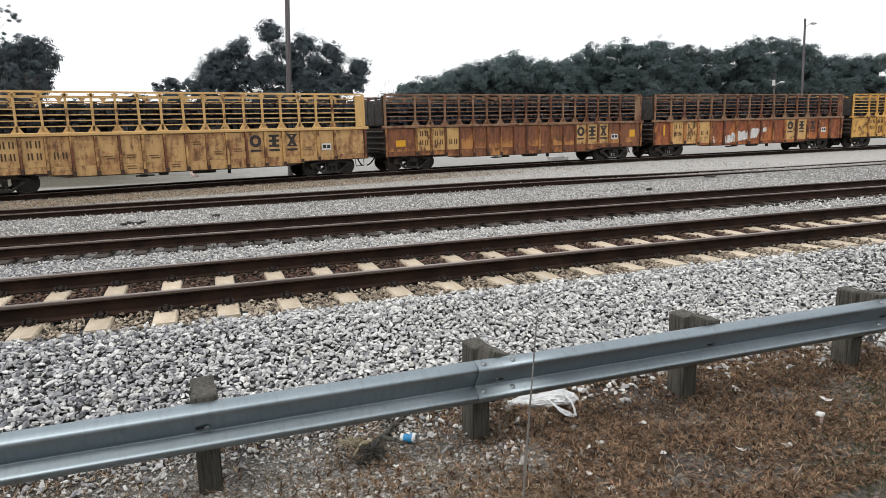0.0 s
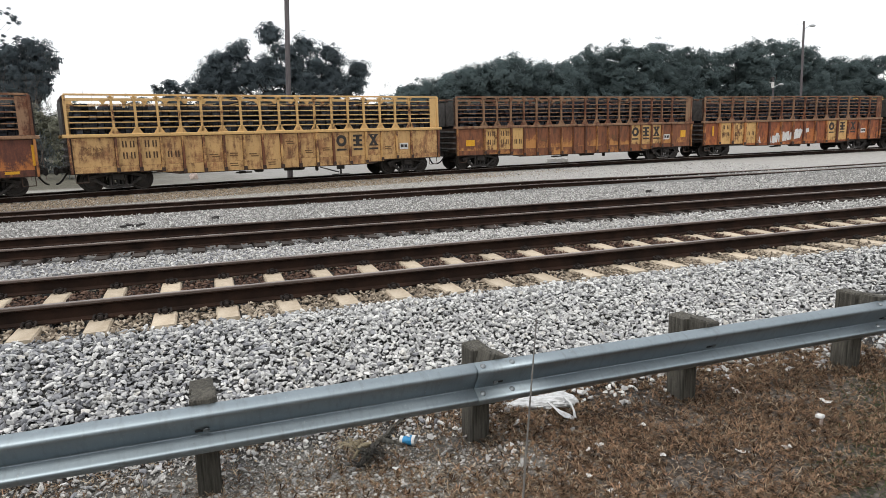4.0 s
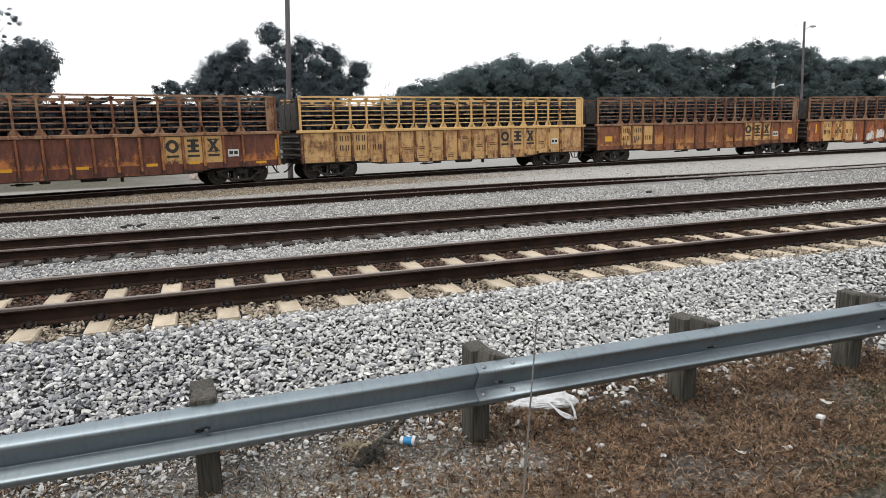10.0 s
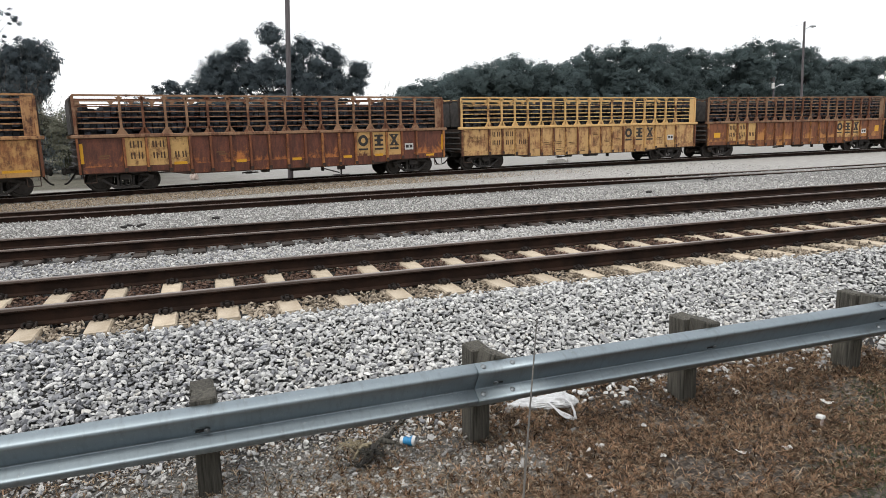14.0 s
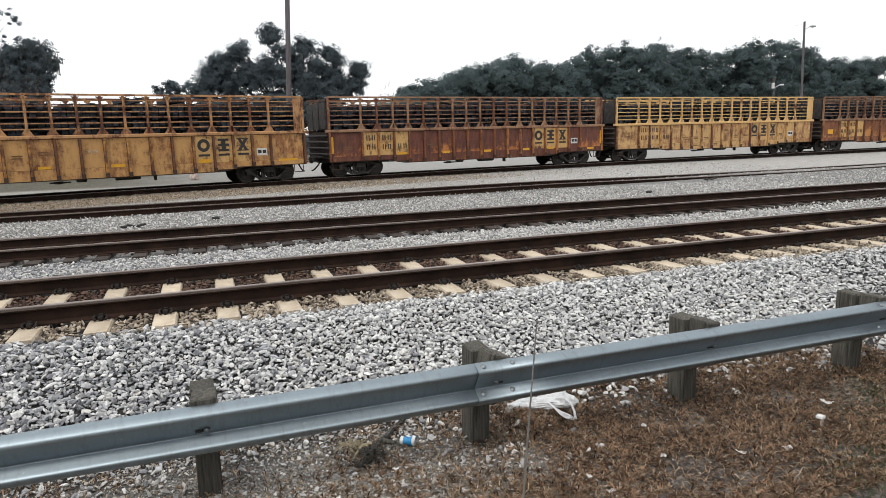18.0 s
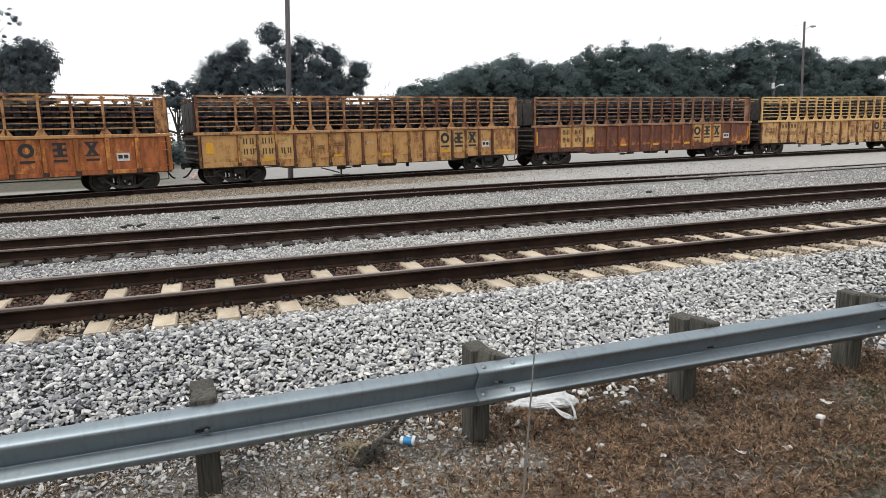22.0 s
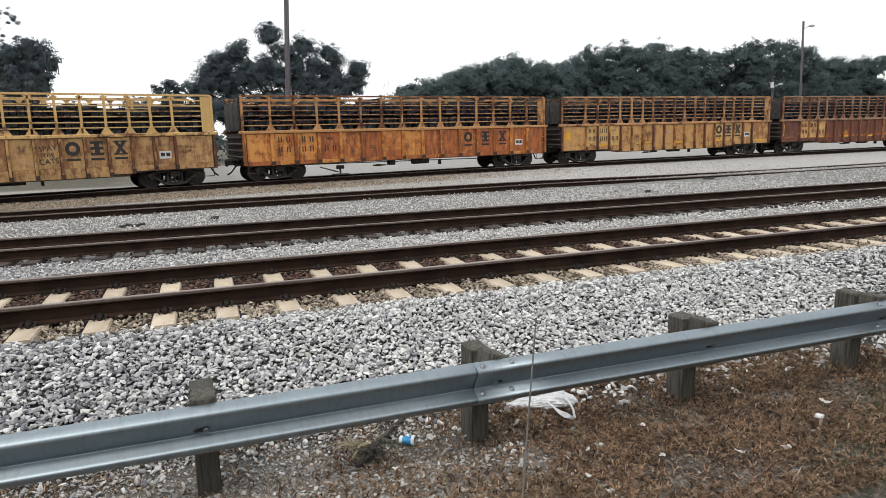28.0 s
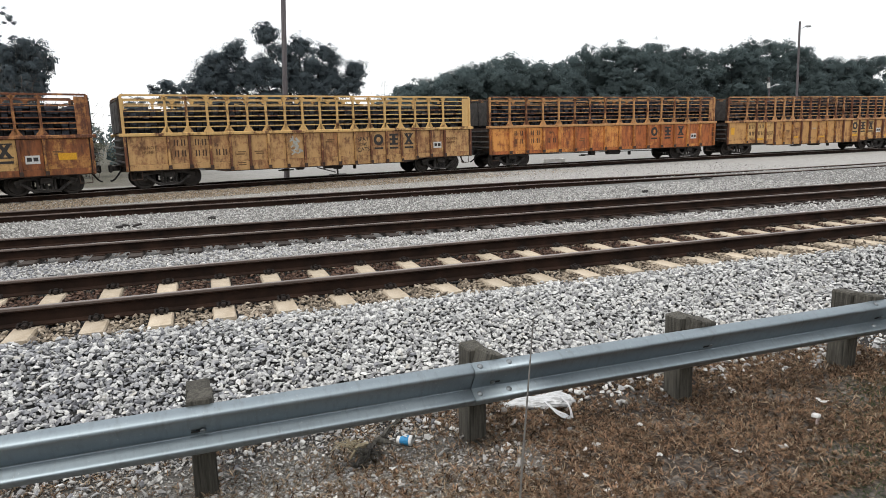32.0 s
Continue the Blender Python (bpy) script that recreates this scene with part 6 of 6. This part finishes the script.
def plastic_bag():
    """A crumpled white carrier bag, pinched at one end, with its torn handles trailing."""
    bag = thing("plastic_bag", "crumpled white plastic carrier bag lying in the dirt", "plastic bag", at=on_ground(4.17, -3.43, 0.0, 0, 0, -19))
    bm = fresh()
    bmesh.ops.create_icosphere(bm, subdivisions=6, radius=1)
    for v in bm.verts:
        c = v.co.copy()
        u = (c.x + 1) / 2
        girth = 0.30 + 0.75 * min(1.0, 1.25 * u) ** 0.8 + 0.10 * math.sin(9 * u)
        pleat = 0.11 * abs(noise.noise(Vector((c.x * 1.6, c.y * 4.5 + c.x * 2, c.z * 4.5)))) - 0.05 + 0.05 * noise.noise(c * 9)
        wide = girth * (1 + pleat + 0.16 * noise.noise(c * 2.1))
        v.co = Vector((0.30 * c.x + 0.02 * noise.noise(c * 3.3), 0.115 * c.y * wide + 0.03 * math.sin(3 * u), max(0.002, 0.052 * girth + 0.068 * c.z * wide + 0.014 * noise.noise(c * 5))))
    body = part("bag_body", bm, M_BAG, bag)
    body.data.shade_smooth()

    def sheet(name, line, half, label):
        """A limp strip of film along a line, cupped across."""
        verts, faces = [], []
        for k, ((x, y, z), w) in enumerate(zip(line, half)):
            nx, ny = (Vector(line[min(k + 1, len(line) - 1)]) - Vector(line[max(k - 1, 0)])).to_2d().normalized()
            verts += [(x - ny * w * f, y + nx * w * f, z + 0.35 * w * f * f + 0.004 * math.sin(5 * k + 3 * f)) for f in (-1, -0.4, 0.3, 1)]
        for k in range(len(line) - 1):
            faces += [(4 * k + j, 4 * k + j + 1, 4 * k + j + 5, 4 * k + j + 4) for j in range(3)]
        ob = part(name, solid(verts, faces, name, M_BAG, True), None, bag, label)
        ob.modifiers.new("film", "SOLIDIFY").thickness = 0.003
    sheet("handle", [(0.04, -0.11, 0.10), (0.09, -0.16, 0.06), (0.13, -0.19, 0.03), (0.17, -0.23, 0.02), (0.22, -0.26, 0.015)], [0.010, 0.012, 0.03, 0.042, 0.02], "torn white flap of a handle")
    sheet("handle", [(0.17, -0.08, 0.13), (0.22, -0.13, 0.09), (0.235, -0.19, 0.05), (0.23, -0.26, 0.02)], [0.010, 0.009, 0.009, 0.012], "limp white loop handle")


def paper_cup():
    cup = thing("paper_cup", "crushed blue and white paper cup lying on dry grass", "paper cup", at=on_ground(2.97, -3.60, 0.036, 4, 86, -30))
    for name, z0, z1, mat in (("cup_base", -0.06, -0.036, M_CUPWHITE), ("cup_band", -0.036, 0.035, M_CUPBLUE), ("cup_rim", 0.035, 0.06, M_CUPWHITE)):
        bm = fresh()
        rad = lambda z: 0.034 + 0.09 * (z + 0.06)
        bmesh.ops.create_cone(bm, cap_ends=name == "cup_base", segments=18, radius1=rad(z0), radius2=rad(z1), depth=z1 - z0, matrix=Matrix.Translation((0, 0, (z0 + z1) / 2)))
        for v in bm.verts:
            v.co.x *= 0.82 + 0.1 * math.sin(v.co.z * 60)
            v.co.y += 0.004 * math.sin(v.co.z * 90)
        ob = part(name, bm, mat, cup)
        if name != "cup_base":
            ob.modifiers.new("wall", "SOLIDIFY").thickness = 0.0016
    bm = fresh()
    for dz, dx, sz in ((0.01, -0.008, 0.022), (-0.008, 0.006, 0.02), (0.0, 0.016, 0.014)):
        box(bm, -0.0365, dx, dz, 0.003, 0.012, sz, Matrix.Rotation(0.5, 4, "X"))
    part("cup_mark", bm, M_CUPWHITE, cup, "plain white mark")


def branch():
    """A broken weathered branch with a split stub and frayed straw."""
    b = thing("fallen_branch", "broken weathered branch lying among dry grass", "branch", at=on_ground(2.70, -3.62, 0.03))
    r = random.Random(5)

    def limb(name, pts, radii, mat):
        bm = fresh()
        for (p, q), (ra, rb) in zip(zip(pts, pts[1:]), zip(radii, radii[1:])):
            rod(bm, p, q, ra, 9, rb)
        for v in bm.verts:
            v.co += Vector([r.uniform(-0.006, 0.006) for _ in range(3)])
        part(name, bm, mat, b)
    limb("bough", [(0.36, 0.42, 0.02), (0.29, 0.30, 0.035), (0.20, 0.22, 0.03), (0.12, 0.10, 0.035), (0.05, 0.06, 0.02), (-0.04, -0.06, 0.0)], [0.010, 0.014, 0.013, 0.018, 0.016, 0.018], M_POST)
    limb("stub", [(0.0, 0.02, 0.03), (-0.05, -0.10, 0.02), (-0.16, -0.20, 0.0)], [0.018, 0.022, 0.014], M_BARK)
    limb("twig", [(-0.01, 0.03, 0.03), (-0.10, -0.03, 0.05), (-0.17, -0.10, 0.01)], [0.018, 0.014, 0.008], M_STRAWWOOD)
    limb("twig", [(0.08, 0.06, 0.03), (0.16, -0.02, 0.03), (0.22, -0.04, 0.0)], [0.015, 0.012, 0.008], M_POST)
    # frayed roots and straw round the stub
    for name, mat, n_, mid, drop, reach in (("root_fibres", M_POST, 34, (-0.06, -0.12, 0.03), -0.12, 0.10), ("straw_tuft", M_STRAWWOOD, 40, (-0.15, 0.03, 0.03), -0.03, 0.11), ("shredded_bark", M_BARK, 26, (-0.02, -0.10, 0.03), -0.16, 0.06)):
        bm = fresh()
        for _ in range(n_):
            a = Vector(mid) + Vector((r.gauss(0, 0.03), r.gauss(0, 0.03), r.uniform(0, 0.03)))
            e = a + Vector((r.gauss(0, reach * 0.6), drop * r.uniform(0.2, 1.0) + r.gauss(0, reach * 0.4), r.uniform(-0.03, 0.03)))
            m = (a + e) / 2 + Vector((r.gauss(0, 0.015), r.gauss(0, 0.015), 0.02))
            w = r.uniform(0.002, 0.0055)
            rod(bm, a, m, w, 4)
            rod(bm, m, e, w, 4, w * 0.4)
        tagged(part(name, bm, mat, b), kind="stuff")


def whip_rod():
    """The thin leaning whip that stands close to the camera."""
    w = thing("marker_whip", "thin leaning grey metal whip rod planted in the verge", "marker rod", at=on_ground(3.28, -4.83))
    bm = fresh()
    pts = [(0.0, 0.0, -0.05), (0.035, 0.0, 0.45), (0.075, -0.005, 0.95), (0.10, -0.01, 1.27)]
    for (a, b), (ra, rb) in zip(zip(pts, pts[1:]), ((0.0075, 0.0065), (0.0065, 0.005), (0.005, 0.0035))):
        rod(bm, a, b, ra, 8, rb)
    part("whip", bm, M_WHIP, w)
    bm = fresh()
    bmesh.ops.create_uvsphere(bm, u_segments=8, v_segments=6, radius=0.006, matrix=Matrix.Translation((0.10, -0.01, 1.272)))
    part("tip", bm, M_WHIP, w, "small round tip")


def scrap(x, y, sx, sy, rz, seed, label):
    """A curled scrap of white paper."""
    r = random.Random(seed)
    n, verts, faces = 4, [], []
    for k, (i, j) in enumerate([(i, j) for i in range(n + 1) for j in range(n + 1)]):
        u, v = i / n - 0.5, j / n - 0.5
        verts.append((u * sx, v * sy, 0.012 + 0.5 * sx * (u * u + 0.6 * v * u) + r.uniform(0, 0.008)))
    faces = [(a * 5 + b, (a + 1) * 5 + b, (a + 1) * 5 + b + 1, a * 5 + b + 1) for a in range(n) for b in range(n)]
    ob = tagged(part("paper_scrap", solid(verts, faces, "paper_scrap", M_CUPWHITE), None, at=on_ground(x, y, 0.008, 0, 0, rz)), label, "paper scrap", "litter on the verge")
    ob.modifiers.new("wall", "SOLIDIFY").thickness = 0.002


plastic_bag()
paper_cup()
branch()
whip_rod()
for k, (x, y, sx, sy) in enumerate([(4.74, -4.01, 0.05, 0.04), (4.59, -4.45, 0.04, 0.04), (3.96, -4.49, 0.05, 0.03), (5.13, -4.61, 0.07, 0.025), (5.48, -4.68, 0.07, 0.04), (3.65, -3.92, 0.05, 0.04), (5.87, -3.80, 0.1, 0.06), (6.41, -4.22, 0.09, 0.05), (2.78, -3.92, 0.04, 0.03), (4.94, -3.45, 0.05, 0.04)]):
    scrap(x, y, sx, sy, 40 * k, k, "small curled scrap of white paper on the verge")


scrap_bag = thing("food_carton", "small torn white carton standing on the verge", "carton", "litter on the verge", at=on_ground(6.01, -4.50, 0, 0, 0, 25))
bm = fresh()
box(bm, 0, 0, 0.085, 0.085, 0.05, 0.03, Matrix.Rotation(0.25, 4, "Y"), 0.006)
part("lid", bm, M_CUPWHITE, scrap_bag, "bent white lid")
bm = fresh()
for dx, dz in ((-0.03, 0.035), (0.005, 0.045), (0.034, 0.03)):
    box(bm, dx, -0.012, dz, 0.018, 0.006, 2 * dz, Matrix.Rotation(3 * dx, 4, "Y"), 0.002)
part("side", bm, M_RAG, scrap_bag, "torn stained carton side")


def dark_scrap(x, y, length, rz):
    """A strip of old rubber lying on the ballast."""
    bm = fresh()
    for k in range(4):
        box(bm, (k - 1.5) * length / 4, 0.02 * math.sin(k * 2), 0.05 + 0.02 * (k % 2), length / 3.6, 0.14, 0.05, Matrix.Rotation(0.2 * math.sin(k * 1.7), 4, "Y"), 0.01)
    tagged(part("rubber_scrap", bm, M_BLACK, None, at=on_ground(x, y, 0.0, 0, 0, rz)), "strip of black rubber lying on the ballast", "rubber scrap", "debris on the ballast")


dark_scrap(0.0, 9.3, 0.55, 5)
dark_scrap(15.0, 9.45, 0.2, 40)
dark_scrap(20.6, 13.0, 0.5, -5)
dark_scrap(1.9, 9.9, 0.18, 70)


def power_line():
    w = thing("power_line", "thin sagging overhead wire to the lamp pole", "power line", at=pose(55.4, 40, 10.9))
    pts = [(-30 * k / 12, 50 * k / 12, -2.2 * k / 12 - 1.2 * math.sin(math.pi * k / 12)) for k in range(13)]
    part("wire", tube(pts, 0.006, 5, "wire", M_BLACK), None, w)


power_line()


def switch_stand():
    s = thing("switch_stand", "low black switch stand beside the train's track", "switch stand", at=pose(8.6, 27.0, ground_z(27)))
    bm = fresh()
    box(bm, 0, 0, 0.06, 0.9, 0.35, 0.10, bevel=0.02)
    rod(bm, (0, 0, 0.05), (0, 0, 0.42), 0.05, 8)
    part("base", bm, M_TRUCK, s)
    bm = fresh()
    box(bm, 0, 0, 0.46, 0.42, 0.12, 0.2, bevel=0.02)
    part("target", bm, M_BLACK, s)
    bm = fresh()
    rod(bm, (-0.1, 0, 0.2), (-1.1, -0.1, 0.5), 0.03, 6)
    part("lever", bm, M_TRUCK, s)


def stop_sign():
    s = thing("stop_sign", "red octagonal road sign on a thin grey post", "road sign", at=pose(-1.0, 50, ground_z(50)))
    bm = fresh()
    rod(bm, (0, 0.02, -0.1), (0, 0.02, 1.8), 0.03, 8)
    part("sign_post", bm, M_LAMP, s)
    bm = fresh()
    bmesh.ops.create_cone(bm, cap_ends=True, segments=8, radius1=0.33, radius2=0.33, depth=0.01, matrix=Matrix.Translation((0, -0.02, 1.42)) @ Matrix.Rotation(radians(90), 4, "X") @ Matrix.Rotation(radians(22.5), 4, "Z"))
    part("sign_plate", bm, M_SIGN, s)
    bm = fresh()
    box(bm, 0, -0.03, 1.42, 0.42, 0.006, 0.10)
    part("letter_bar", bm, M_CUPWHITE, s, "plain white bar")


switch_stand()
stop_sign()
bm = fresh()
box(bm, 0, 0, 0.16, 1.5, 0.12, 0.26, bevel=0.03)
box(bm, 0.95, 0, 0.14, 0.3, 0.14, 0.24, bevel=0.05)
tagged(part("concrete_barrier", bm, M_WHITE, None, at=pose(23.4, 30.2, ground_z(30.2), 0, 0, 12)), "low white-painted concrete block beyond the tracks", "barrier")
bm = fresh()
bmesh.ops.create_icosphere(bm, subdivisions=3, radius=1)
for v in bm.verts:
    v.co = Vector((v.co.x * 0.2, v.co.y * 0.15, max(0, v.co.z * 0.26 + 0.1))) * (1 + 0.4 * noise.noise(v.co * 3))
tagged(part("cloth_rag", bm, M_RAG, None, at=pose(1.2, 29.9, ground_z(29.9))), "pale pinkish rag lying beyond the train's track", "rag")


def dead_leaves():
    """Curled brown leaves and twigs blown onto the verge."""
    r = np.random.default_rng(41)
    xy = scatter(42, 26, 0.6, 9.0, -5.4, -3.1)
    xy = xy[r.random(len(xy)) < 0.7]
    n = len(xy)
    a, s = r.uniform(0, 6.283, n), r.uniform(0.012, 0.03, n)
    d, e = np.stack([np.cos(a), np.sin(a)], 1) * s[:, None], np.stack([-np.sin(a), np.cos(a)], 1) * (s * 0.5)[:, None]
    z = np.interp(xy[:, 1], P_Y, P_Z) + 0.012
    curl = r.uniform(0.2, 0.8, n) * s
    P = np.stack([np.column_stack([xy - d, z]), np.column_stack([xy - e, z + curl]), np.column_stack([xy + d, z + 0.3 * curl]), np.column_stack([xy + e, z + curl])], 1).reshape(-1, 3)
    b = np.arange(n)[:, None] * 4
    stuff("dead_leaves", "small curled dead leaves on the verge", P, np.concatenate([b + [0, 1, 2], b + [0, 2, 3]]), M_STRAW, "leaves")


def twig(x, y, length, rz, seed):
    r = random.Random(seed)
    pts = [(length * (k / 6 - 0.5), 0.06 * length * math.sin(k * 1.3 + seed) + r.uniform(-0.01, 0.01), 0.012 + 0.015 * r.random()) for k in range(7)]
    tagged(part("twig", tube(pts, 0.006, 6, "twig", M_BARK), None, at=on_ground(x, y, 0, 0, 0, rz)), "thin dark twig lying on the verge", "twig", "twigs on the verge")


dead_leaves()
for k, (x, y, ln, rz) in enumerate([(4.52, -3.70, 0.40, 4), (4.42, -3.62, 0.3, 22), (4.55, -3.55, 0.45, 30), (5.1, -3.3, 0.5, -12), (6.1, -3.4, 0.4, 20), (3.5, -3.75, 0.3, 75), (2.55, -3.75, 0.35, -50), (2.75, -3.5, 0.4, 15), (4.9, -4.3, 0.3, 100), (6.8, -3.6, 0.35, -30)]):
    twig(x, y, ln, rz, k)


# ---- motion ----
SLACK = {-2: -0.12, -3: -0.22, -4: -0.36, -5: -0.42}  # couplers stretched a little further back in the train
SPEED = (19.2706, 40.5433, 12.8625, -2.98474, -0.74791, -0.01727, -0.83855)


def travelled(t):
    """How far the rear end of the first yellow car has come along the track."""
    u = t / 16 - 1
    return sum(c * u ** k for k, c in enumerate(SPEED))


def motions():
    steps = [0.5 * k for k in range(65)]
    for idx, car in CARS.items():
        rows = []
        for t in steps:
            s = travelled(t) + idx * PITCH_CAR + SLACK.get(idx, 0.0)
            a, _ = lead(s + 1.62)
            b, _ = lead(s + LENGTH - 1.62)
            d = b - a
            rows.append((t, Matrix.Translation((a + b) / 2 + Vector((0, 0, YARD_HEAD))) @ Matrix.Rotation(math.atan2(d.y, d.x), 4, "Z")))
        walk(car, rows)
        for w in [o for o in car.children if o.name.startswith("wheelset")]:
            home = w.matrix_basis.translation.copy()
            moments, t = [], 0.0
            while t < 32.0:
                moments.append(t)
                t = round(t + (0.3 if t < 12 else 0.2), 1)
            moments.append(32.0)
            walk(w, [(t, Matrix.Translation(home) @ Matrix.Rotation(travelled(t) / 0.42, 4, "Y")) for t in moments])


motions()
